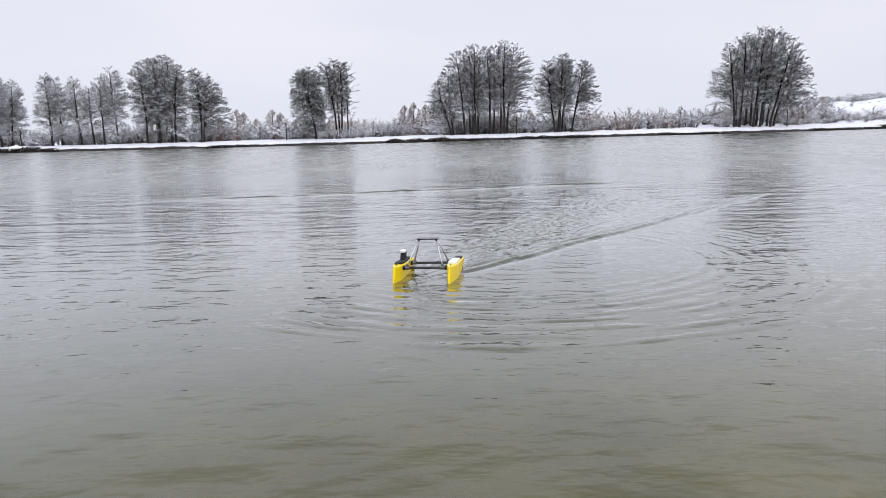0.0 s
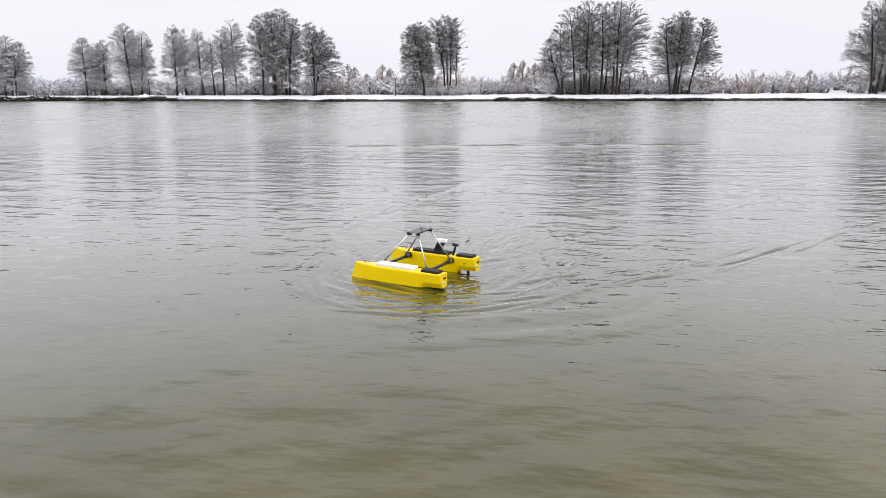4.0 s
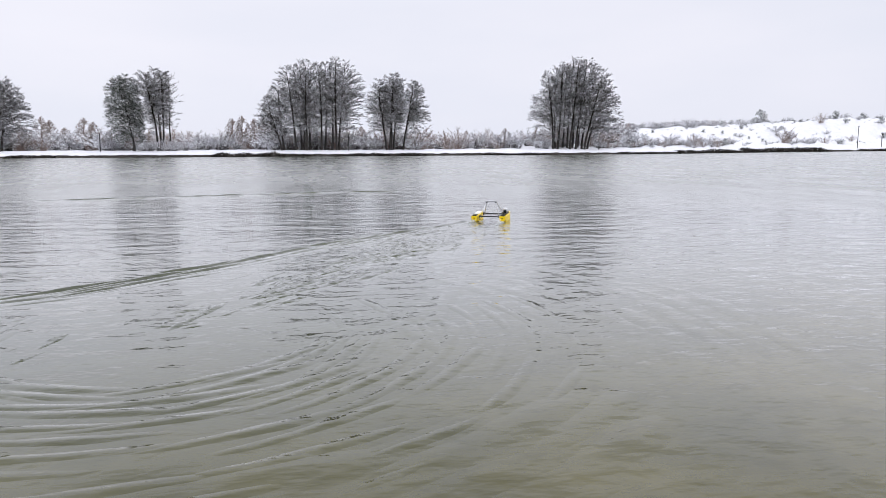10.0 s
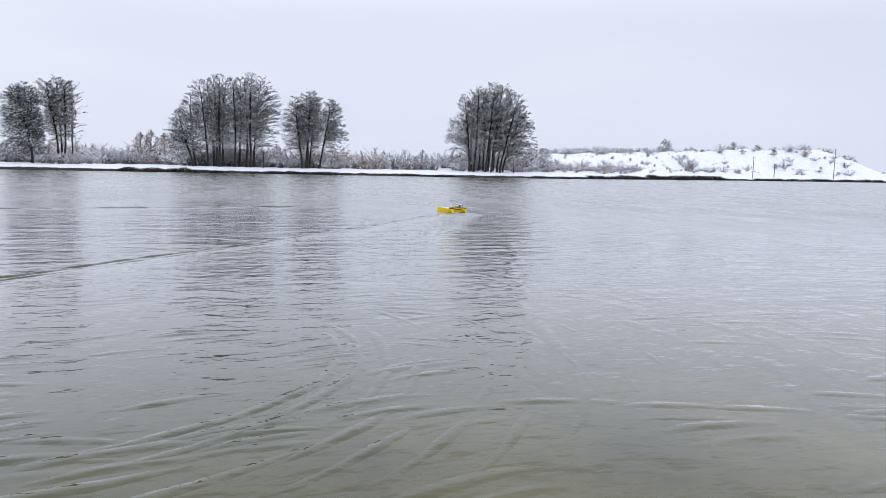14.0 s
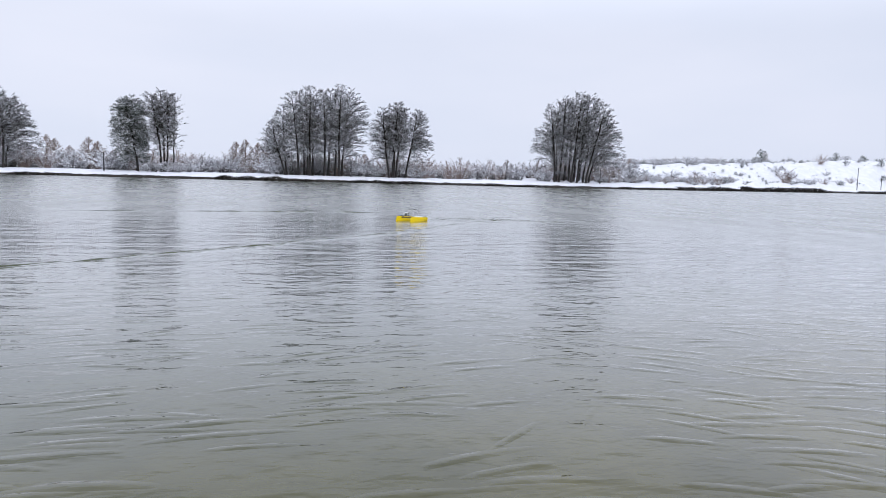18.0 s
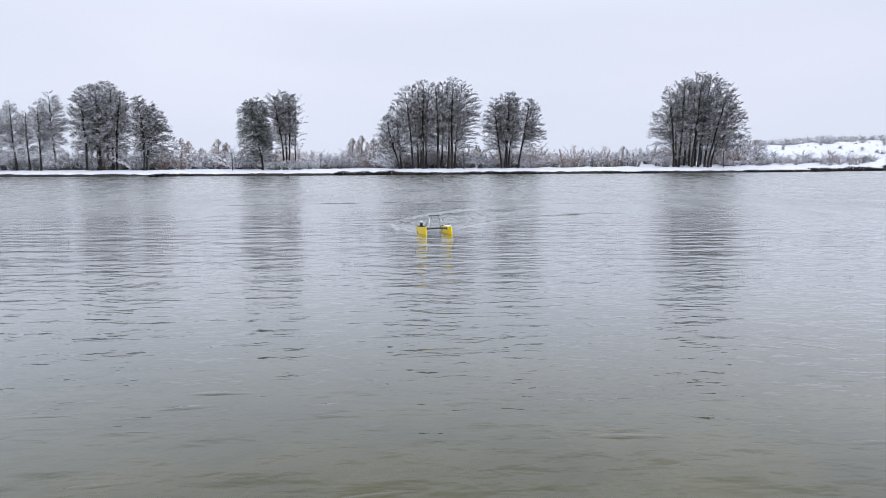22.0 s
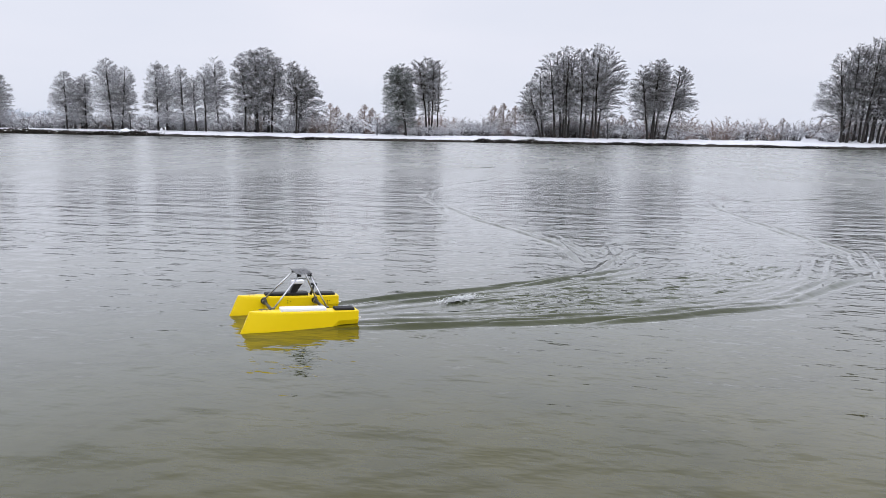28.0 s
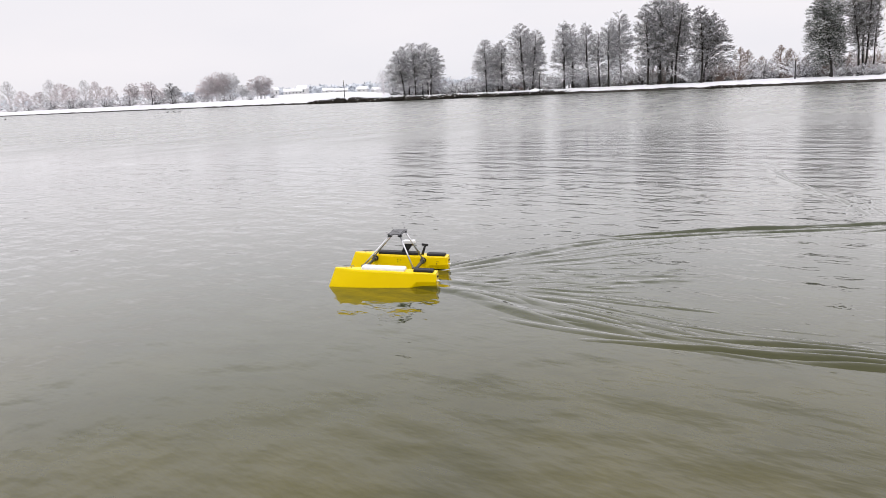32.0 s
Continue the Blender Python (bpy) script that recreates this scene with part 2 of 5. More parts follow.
WHITE = mottled("white_foam_cover", (0.72, 0.73, 0.75), (0.83, 0.83, 0.85), 5.0, 0.55, bump=0.002, bump_scale=25)
ALU = mottled("brushed_aluminium", (0.50, 0.50, 0.52), (0.68, 0.68, 0.70), 12.0, 0.32, 0.9, stretch=(1, 1, 0.1))
PLATE = material("clear_smoked_plate", (0.14, 0.145, 0.16), 0.06, 0.0, 0.3)
PLATE.node_tree.nodes["Principled BSDF"].inputs["Transmission Weight"].default_value = 1.0
PLATE.node_tree.nodes["Principled BSDF"].inputs["IOR"].default_value = 1.2
STEEL = mottled("dark_steel", (0.10, 0.10, 0.10), (0.2, 0.2, 0.2), 9.0, 0.4, 0.8)
FOAM = mottled("churned_foam", (0.45, 0.47, 0.46), (0.82, 0.83, 0.83), 9.0, 0.6, bump=0.01, bump_scale=30)
FEATHER = mottled("dark_feathers", (0.02, 0.018, 0.016), (0.06, 0.05, 0.045), 9.0, 0.7)


# ---- mesh helpers ----
def mesh_object(name, verts, faces, mat, parent=None, smooth=False):
    me = bpy.data.meshes.new(name)
    verts, faces = np.asarray(verts, dtype=np.float32), np.asarray(faces, dtype=np.int32)
    k = faces.shape[1]
    me.vertices.add(len(verts))
    me.vertices.foreach_set("co", verts.ravel())
    me.loops.add(faces.size)
    me.loops.foreach_set("vertex_index", faces.ravel())
    me.polygons.add(len(faces))
    me.polygons.foreach_set("loop_start", np.arange(0, faces.size, k, dtype=np.int32))
    me.polygons.foreach_set("use_smooth", np.full(len(faces), smooth))
    me.update(calc_edges=True)
    me.validate()
    me.materials.append(mat)
    ob = new(name, me)
    ob.parent = parent
    return ob


def part(name, bm, mat, parent=None, label="", smooth=False):
    me = bpy.data.meshes.new(name)
    bmesh.ops.recalc_face_normals(bm, faces=bm.faces)
    bm.to_mesh(me)
    bm.free()
    if smooth:
        me.polygons.foreach_set("use_smooth", [True] * len(me.polygons))
    me.materials.append(mat)
    ob = new(name, me)
    ob.parent = parent
    if label:
        tagged(ob, label)
    return ob


def thing(name, m, label, category, group="", kind=""):
    ob = new(name)
    ob.matrix_basis = m
    return tagged(ob, label, category, group, kind)


def sticks(p0, p1, r0, r1, sides=3):
    """Tapered prisms from p0 to p1 (arrays of points), as vertices and quads."""
    p0, p1 = np.asarray(p0, float), np.asarray(p1, float)
    r0, r1 = np.broadcast_to(r0, len(p0)), np.broadcast_to(r1, len(p0))
    d = p1 - p0
    d /= np.maximum(np.linalg.norm(d, axis=1, keepdims=True), 1e-9)
    up = np.where(np.abs(d[:, 2:3]) > 0.9, [[1.0, 0, 0]], [[0, 0, 1.0]])
    u = np.cross(d, up)
    u /= np.linalg.norm(u, axis=1, keepdims=True)
    v = np.cross(d, u)
    rings = []
    for k in range(sides):
        a = 2 * math.pi * k / sides + 0.5
        rings.append((u * math.cos(a) + v * math.sin(a)))
    o = np.stack(rings, 1)
    verts = np.concatenate([p0[:, None] + o * r0[:, None, None], p1[:, None] + o * r1[:, None, None]], 1)
    base = (np.arange(len(p0)) * 2 * sides)[:, None]
    faces = []
    for k in range(sides):
        j = (k + 1) % sides
        faces.append(np.concatenate([base + k, base + j, base + sides + j, base + sides + k], 1))
    return verts.reshape(-1, 3), np.concatenate(faces, 0)


def box(bm, lo, hi, m=None, bevel=0.0):
    r = bmesh.ops.create_cube(bm, size=1.0)
    s = Matrix.Diagonal((hi[0] - lo[0], hi[1] - lo[1], hi[2] - lo[2], 1))
    t = Matrix.Translation([(a + b) / 2 for a, b in zip(lo, hi)])
    bmesh.ops.transform(bm, verts=r["verts"], matrix=(m or Matrix()) @ t @ s)
    if bevel:
        edges = list({e for v in r["verts"] for e in v.link_edges})
        bmesh.ops.bevel(bm, geom=edges, offset=bevel, segments=2, affect="EDGES", profile=0.6)


def rod(bm, a, b, r0, r1=None, sides=10):
    a, b = Vector(a), Vector(b)
    d = b - a
    m = Matrix.Translation((a + b) / 2) @ d.to_track_quat("Z", "Y").to_matrix().to_4x4()
    bmesh.ops.create_cone(bm, cap_ends=True, segments=sides, radius1=r0, radius2=r0 if r1 is None else r1, depth=d.length, matrix=m)


# ---- the plan: far bank as azimuth and distance from the viewer's spot ----
BANK_AZ = [-180, -150, -120, -100, -93, -88, -80, -75, -66, -60, -50, -42, -34, -26, -18, -10, 0, 10, 20, 27, 32, 40, 46, 55, 70, 85, 93, 100, 120, 150, 180]
BANK_D = [1.2, 1.4, 2.4, 6, 20, 300, 560, 560, 420, 335, 238, 197, 180, 160, 148, 143, 145, 150, 158, 176, 202, 255, 310, 420, 420, 300, 20, 6, 2.4, 1.4, 1.2]
PROFILE_OFF = [-25, -6, -1.5, -0.3, 0, 0.15, 0.8, 3, 7, 12, 20, 32, 45, 60, 80, 120, 200, 400, 900, 3000]
PROFILE_Z = [-2.5, -1.2, -0.45, -0.12, 0.05, 0.46, 0.56, 0.76, 1.0, 1.1, 1.15, 1.2, 1.2, 1.25, 1.3, 1.4, 1.6, 2.0, 2.5, 3.0]
CREST_AZ = [12, 20, 25, 29, 34, 39, 44.5, 46.6, 48.3, 51]
CREST_Z = [0, 3.0, 5.6, 6.4, 8.0, 10.0, 11.6, 7.5, 2.5, 0]


def smooth01(x):
    x = min(max(x, 0.0), 1.0)
    return x * x * (3 - 2 * x)


def bank_d(az):
    return float(np.interp(az, BANK_AZ, BANK_D))


def edge_d(az):
    """Distance of the water's edge, with its small bays."""
    d = bank_d(az)
    return d + (1.2 * noise.noise((az * 0.55, 3.1, 0)) + 0.6 * noise.noise((az * 2.3, 8.1, 0))) * min(1, d / 60)


def ground_z(az, off):
    z = float(np.interp(off, PROFILE_OFF, PROFILE_Z))
    hill = float(np.interp(az, CREST_AZ, CREST_Z))
    z += hill * (0.12 * smooth01((off - 10) / 10) + 0.88 * smooth01((off - 22) / 38)) * (1 - 0.6 * smooth01((off - 150) / 300))
    if az < -40 and az > -95:
        z += smooth01((-40 - az) / 8) * (1.1 * smooth01(off / 14) + 1.6 * smooth01((off - 20) / 130))
    if off > 0.2:
        lumps = 1 + (1.1 * hill if 15 < off < 150 else 0)
        z += 0.10 * min(1, off / 8) * lumps * (0.6 * noise.noise((az * 1.1, off * 0.11, 0.7)) + 0.6 * noise.noise((az * 2.6, off * 0.3, 4.7)) + 0.25 * noise.noise((az * 6.0, off * 0.5, 2.2)))
    return z


def spot(az, off):
    """A place on the ground, off metres behind the water's edge at that azimuth."""
    d = edge_d(az) + off
    return (d * math.sin(radians(az)), d * math.cos(radians(az)), ground_z(az, off))


def at_spot(az, off, turn=0.0, size=1.0, lean=0.0):
    """A pose there; lean tips the top sideways, in metres for every metre of height."""
    x, y, z = spot(az, off)
    face = -az
    return pose(x, y, z - 0.05) @ pose(0, 0, 0, 0, 0, face) @ pose(0, 0, 0, 0, math.degrees(math.atan(lean)), turn) @ Matrix.Diagonal((size, size, size, 1))


def build_ground():
    azs = sorted(set(list(np.arange(-180, -95, 3.0)) + list(np.arange(-95, 75, 0.25)) + list(np.arange(75, 180.1, 3.0))))
    verts, faces = [], []
    offs = sorted(set(PROFILE_OFF + [16, 24, 28, 36, 40, 50, 55, 65, 70, 75, 90, 100]))
    k = len(offs)
    for az in azs:
        d0, last = edge_d(az), 0.05
        for off in offs:
            d = max(d0 + off, last + 0.03)
            last = d
            verts.append((d * math.sin(radians(az)), d * math.cos(radians(az)), ground_z(az, off)))
    for i in range(len(azs) - 1):
        for j in range(k - 1):
            faces.append((i * k + j, i * k + j + 1, (i + 1) * k + j + 1, (i + 1) * k + j))
    ob = mesh_object("ground", verts, faces, GROUND, smooth=True)
    tagged(ob, "snow-covered ground and low hill round the pond, dark soil at the water's edge", "ground", kind="structure")


def build_water():
    """One sheet, finer where the camera looks down on it."""
    xs = np.concatenate([[-900, -500, -300, -200, -120], np.arange(-80, 81, 4.0), [120, 200, 300, 500, 900]])
    ys = np.concatenate([[-4, 0], np.arange(3, 60, 3.0), [70, 90, 120, 160, 220, 300, 420, 600]])
    verts = [(x, y, 0.0) for x in xs for y in ys]
    n = len(ys)
    faces = [(i * n + j, (i + 1) * n + j, (i + 1) * n + j + 1, i * n + j + 1) for i in range(len(xs) - 1) for j in range(n - 1)]
    ob = mesh_object("water", verts, faces, WATER, smooth=True)
    tagged(ob, "calm grey-green winter pond with small ripples", "water", kind="structure")


build_ground()
build_water()

# ---- trees ----
def unit(v):
    return v / np.maximum(np.linalg.norm(v, axis=-1, keepdims=True), 1e-9)


def branching(seed, height, radius, bare, limbs, per_limb, per_branch, shape, rise, twig=0.7):
    """Trunk, limbs, branches and twigs of one bare tree, as lists of tapered segments."""
    g = np.random.default_rng(seed)
    seg = {"trunk": [], "limb": [], "twig": []}
    pts = [np.array([0.0, 0, 0])]
    for k in range(1, 9):
        f = k / 8
        pts.append(np.array([g.normal(0, 0.10) * f + 0.25 * math.sin(seed + f * 3) * f, g.normal(0, 0.10) * f, height * f * 0.93]))
    r = 0.0185 * height
    for k in range(8):
        seg["trunk"].append((pts[k], pts[k + 1], r * (1 - k / 8) ** 0.8 + 0.02, r * (1 - (k + 1) / 8) ** 0.8 + 0.02))

    def on_trunk(f):
        f = min(max(f, 0), 0.999) * 8
        k = int(f)
        return pts[k] + (pts[k + 1] - pts[k]) * (f - k)

    low = bare * height

    def inside(p):
        """Pulls a point that sticks out of the crown back to its outline."""
        u = (p[2] - low) / (0.97 * height - low)
        f = on_trunk(min(1, p[2] / (0.93 * height)))
        d = math.hypot(p[0] - f[0], p[1] - f[1])
        most = radius * (shape(u) if 0 < u < 1 else shape(0.0) * max(0.0, 1 + 2.5 * u) if u <= 0 else 0.02) + 0.1
        if d <= most:
            return p
        return np.array([f[0] + (p[0] - f[0]) * most / d, f[1] + (p[1] - f[1]) * most / d, p[2]])

    for i in range(limbs):
        # each limb makes for a point near the outside of the crown
        u = 0.96 * ((i + g.random()) / limbs) ** 0.92
        zt = low + (0.97 * height - low) * u
        reach = radius * shape(u) * (g.uniform(0.88, 1.0) if g.random() < 0.72 else g.uniform(0.35, 0.86))
        a = i * 2.39996 + g.uniform(-0.4, 0.4)
        climb = radians(rise[0] + (rise[1] - rise[0]) * u + g.uniform(-7, 7))
        zs = max(low * g.uniform(0.55, 1.0), zt - reach * math.tan(climb) - 0.3)
        side = np.array([math.cos(a), math.sin(a), 0])
        p = on_trunk(zs / (0.93 * height))
        tip = np.array([p[0] + side[0] * reach, p[1] + side[1] * reach, zt])
        line = [p]
        n = 5
        for k in range(1, n + 1):
            q = k / n
            arch = p + (tip - p) * np.array([q, q, q ** (0.66 if u > 0.3 else 0.5)])
            line.append(arch + g.normal(0, 0.03 * reach, 3) * (q if k < n else 0.5))
        w = 0.014 + 0.0044 * reach * (1.2 - 0.5 * u)
        for k in range(n):
            seg["limb"].append((line[k], line[k + 1], w * (1 - 0.17 * k), w * (1 - 0.17 * (k + 1))))
        for b in range(per_limb):
            q = (g.uniform(0.45, 1.0) if u < 0.75 else g.uniform(0.2, 1.0)) ** 0.7 * n
            k = min(int(q), n - 1)
            s = line[k] + (line[k + 1] - line[k]) * (q - k)
            along = unit(line[k + 1] - line[k])
            e = unit(along * 0.75 + g.normal(0, 0.6, 3) * np.array([1, 1, 0.55]) + side * 0.2)
            bl = (0.13 * reach + 0.55) * g.uniform(0.6, 1.2)
            end = inside(s + e * bl)
            if np.linalg.norm(end - s) < 0.15:
                continue
            seg.setdefault("branch", []).append((s, end, 0.032, 0.0))
            for c in range(per_branch):
                s2 = s + (end - s) * g.random()
                e2 = unit(e * 0.8 + g.normal(0, 0.7, 3) * np.array([1, 1, 0.5]) + side * 0.15)
                t2 = s2 + e2 * twig * g.uniform(0.5, 1.25)
                if np.linalg.norm(inside(t2) - t2) < 0.32:
                    seg["twig"].append((s2, t2, 0.019, 0.0))
    return seg, g


def arrays(items):
    return (np.array([i[0] for i in items]), np.array([i[1] for i in items]), np.array([i[2] for i in items]), np.array([i[3] for i in items]))


def spikes(p0, p1, r0):
    """Thin three-sided spikes from p0 to a point at p1."""
    p0, p1 = np.asarray(p0, float), np.asarray(p1, float)
    v, _ = sticks(p0, p1, r0, 0.0, 3)
    v = v.reshape(-1, 6, 3)[:, :4]
    base = (np.arange(len(p0)) * 4)[:, None]
    f = [np.concatenate([base + k, base + (k + 1) % 3, base + 3], 1) for k in range(2)]
    return v.reshape(-1, 3), np.concatenate(f, 0)


def snow_on(items, share, g, thick, lift=0.8):
    """Ridges of snow lying along the upper side of flatter twigs and limbs."""
    keep = [i for i in items if g.random() < share and np.hypot(i[0][0], i[0][1]) > 0.5 and abs(i[1][2] - i[0][2]) < 0.85 * np.linalg.norm(i[1] - i[0])]
    p0, p1, r0, r1 = arrays(keep)
    up = np.array([0, 0, 1.0])
    return p0 + up * (r0 * lift + thick * 0.4)[:, None], p1 + up * (r1 * lift + thick * 0.4)[:, None], r0 * 0.5 + thick


def stuff(ob, label=""):
    return tagged(ob, label, kind="stuff")


def make_tree(name, seed, height, radius, bare, limbs, per_limb, per_branch, shape, rise, label, twig_mat, snow=0.35, thick=0.016, twig=0.7, fat=1.0, bark=None):
    bark = bark or BARK
    seg, g = branching(seed, height, radius, bare, limbs, per_limb, per_branch, shape, rise, twig)
    root = thing(name, Matrix(), label, "tree")
    a = arrays(seg["trunk"])
    mesh_object("trunk", *sticks(*a, sides=7), bark, root, smooth=True)
    a = arrays(seg["limb"])
    stuff(mesh_object("branchwork", *sticks(a[0], a[1], a[2] * fat, a[3] * fat, 3), bark, root))
    a = arrays(seg["branch"] + seg["twig"])
    stuff(mesh_object("crown", *spikes(a[0], a[1], a[2] * fat), twig_mat, root))
    if snow:
        stuff(mesh_object("snow_cover", *spikes(*snow_on(seg["limb"] * 2 + seg["branch"] * 2 + seg["twig"], snow, g, thick)), SNOWCAP, root))
    return root


def blade(p, d, length, r):
    """Twigs from p along d, as a list of segment arrays."""
    return p, p + d * length[:, None], np.broadcast_to(r, len(p)).astype(float)


def grow(g, stem, height, low, reach_at, limbs, twig_r, droop, dense):
    """Limbs, side branches and sprays of twigs round one stem, inside the outline that reach_at(z, angle) gives."""
    limb, p0, d0, l0 = [], [], [], []
    most = max(reach_at(low + (height - low) * q, a) for q in (0.1, 0.3, 0.5, 0.7, 0.85) for a in (0.0, 1.57, 3.14, 4.71))
    made = tries = 0
    while made < limbs and tries < limbs * 12:
        tries += 1
        u = g.random() ** 0.92
        zt, a = low + (height - low) * u, math.pi * g.integers(0, 2) + g.normal(0, 0.85)
        reach = reach_at(zt, a)
        if g.random() > (0.25 + 0.75 * reach / most) * min(1.0, 0.14 + 1.7 * u):
            continue
        made += 1
        reach = max(0.35, reach * (g.uniform(0.86, 1.0) if g.random() < 0.66 else g.uniform(0.35, 0.86)))
        climb = math.tan(radians(min(50, g.uniform(4, 24) + 34 * u - droop * (1 - u))))
        zs = min(max(zt - reach * climb, 0.12 * height), height * 0.97)
        if abs(zt - zs) > 1.3 * reach + 0.6:
            zs = zt - math.copysign(1.3 * reach + 0.6, zt - zs)
        start, side = stem(zs), np.array([math.cos(a), math.sin(a)])
        foot = stem(zt)[:2] - start[:2]
        q = np.linspace(0, 1, 7)
        sag = (0.05 + 0.012 * droop * (1 - u)) * reach
        line = np.stack([start[0] + (foot[0] + side[0] * reach) * q, start[1] + (foot[1] + side[1] * reach) * q,
                         zs + (zt - zs) * (1 - (1 - q) ** 1.7) + sag * np.sin(math.pi * q) - sag * q ** 3], 1)
        line[1:-1] += g.normal(0, 0.022 * reach + 0.02, (5, 3))
        w = 0.016 + 0.0075 * reach
        for k in range(6):
            limb.append((line[k], line[k + 1], w * (1 - 0.13 * k), w * (1 - 0.13 * (k + 1))))
        n = int((4 + 2.3 * reach) * dense)
        f = (0.12 + 0.88 * g.random(n) ** 0.8) * 6
        k = np.minimum(f.astype(int), 5)
        p = line[k] + (line[k + 1] - line[k]) * (f - k)[:, None]
        turn = a + np.where(g.random(n) < 0.5, 1, -1) * g.uniform(0.15, 1.3, n)
        d = np.stack([np.cos(turn), np.sin(turn), g.normal(0.14 + 0.46 * u - 0.012 * droop, 0.24, n)], 1)
        p0.append(p)
        d0.append(unit(d))
        l0.append((0.50 + 0.24 * reach * (1.15 - f / 6)) * g.uniform(0.5, 1.25, n))
    p, d, length = np.concatenate(p0), np.concatenate(d0), np.concatenate(l0)
    branch = blade(p, d, length, twig_r * 1.25)
    m = 7
    f = g.random((len(p), m)) ** 0.7
    tp = (p[:, None] + d[:, None] * (length[:, None] * f)[..., None]).reshape(-1, 3)
    td = unit(np.repeat(d, m, 0) + g.normal(0, 0.5, (len(tp), 3)) * np.array([1, 1, 0.6]))
    twig = blade(tp, td, g.uniform(0.16, 0.52, len(tp)), twig_r)
    return limb, branch, twig


def stem_tree(root_name, label, m, seed, xb, xt, height, low, reach_at, look_of):
    """One tree of a grove; its crown keeps to the side that its neighbours leave free."""
    mat, bark, limbs, twig_r, droop, dense, snow, thick, trunk_r = look_of
    g = np.random.default_rng(seed)
    yb, yt = 0.0, g.uniform(-0.8, 0.8)
    bow = g.uniform(-0.35, 0.35)

    def stem(z):
        f = min(max(z / height, 0.0), 1.0)
        return np.array([(xt - xb) * f ** 1.25 + bow * math.sin(math.pi * f), yb + (yt - yb) * f, z])

    limb, branch, twig = grow(g, stem, height, low, reach_at, limbs, twig_r, droop, dense)
    root = thing(root_name, m, label, "tree")
    pts = [stem(height * 0.95 * k / 10 - (0.3 if k == 0 else 0)) + (g.normal(0, 0.04, 3) * [1, 1, 0] if k else 0) for k in range(11)]
    r = trunk_r * (0.5 + 0.028 * height)
    trunk = [(pts[k], pts[k + 1], r * (1.06 - k / 10) ** 0.62 * (1.25 if k == 0 else 1), r * (1.06 - (k + 1) / 10) ** 0.62) for k in range(10)]
    mesh_object("trunk", *sticks(*arrays(trunk), sides=7), bark, root, smooth=True)
    stuff(mesh_object("branchwork", *sticks(*arrays(limb), 3), bark, root))
    stuff(mesh_object("crown", *spikes(*[np.concatenate(q) for q in zip(branch, twig)]), mat, root))
    la = arrays(limb)
    white = []
    for (q0, q1, rr), share, lift in (((la[0], la[1], la[2]), 0.55 * snow, 1.0), (branch, 0.62 * snow, 1.0), (twig, 0.30 * snow, 1.0)):
        flat = np.abs(q1[:, 2] - q0[:, 2]) < 0.8 * np.linalg.norm(q1 - q0, axis=1)
        keep = flat & (g.random(len(q0)) < share)
        up = np.array([0, 0, 1.0]) * (rr[keep] * lift + thick * 0.5)[:, None]
        white.append((q0[keep] + up, q1[keep] + up, rr[keep] * 0.4 + thick))
    stuff(mesh_object("snow_cover", *spikes(*[np.concatenate(q) for q in zip(*white)]), SNOWCAP, root))
    return root


def grove(root_name, label, group, az, off, outline, stems, look_of, bare=0.2, own=2.7):
    """outline: height, how far the crowns reach to either side; stems: foot, top, height; in metres across the line of sight."""
    zs, left, right = zip(*outline)
    for i, (xb, xt, h) in enumerate(stems):
        h *= 0.965
        outer_l = all(o[1] >= xt for o in stems)
        outer_r = all(o[1] <= xt for o in stems)
        low = max(1.0, (zs[0] if outer_l or outer_r else max(zs[0], bare * h)) * (0.55 if look_of[6] > 1.1 else 0.85))

        def reach_at(z, a, xb=xb, xt=xt, h=h):
            x = xb + (xt - xb) * min(1.0, z / h) ** 1.25
            c = math.cos(a)
            edge = 1.06 * (float(np.interp(z, zs, right)) - x) if c > 0 else 1.06 * (x - float(np.interp(z, zs, left)))
            # a neighbour as tall as this takes the room on its side
            crowd = [abs(o[0] + (o[1] - o[0]) * z / o[2] - x) for o in stems if o[2] > z + 0.8 and (o[1] - xt) * c > 0]
            taper = max(0.02, 1 - max(0.0, (z / h - 0.36) / 0.64) ** 2.1) ** 0.66
            if crowd:
                edge = min(edge, own * taper)
            edge = min(edge, 0.25 + 1.5 * max(0.0, h - z) ** 0.65)
            dome_y = own * 1.3 * taper
            return max(0.3, 1 / math.hypot(c / edge, math.sin(a) / dome_y)) if edge > 0.3 else 0.3

        wide = float(np.mean([reach_at(low + (h - low) * q, a) for q in (0.2, 0.5, 0.8) for a in (0.0, 3.14)]))
        kept = list(look_of)
        kept[2] = int(look_of[2] * (0.26 + 0.24 * wide))
        x, y, z = spot(az, off)
        face = pose(x, y, z - 0.05, 0, 0, -az)
        deep = 0.0 if len(stems) == 1 else ((i * 0.618) % 1 - 0.5) * 6.0
        ob = stem_tree(root_name, label, face @ pose(xb, deep, 0), 1000 + int(abs(az) * 100) + 17 * i, xb, xt, h, low, reach_at, kept)
        ob["group"] = group


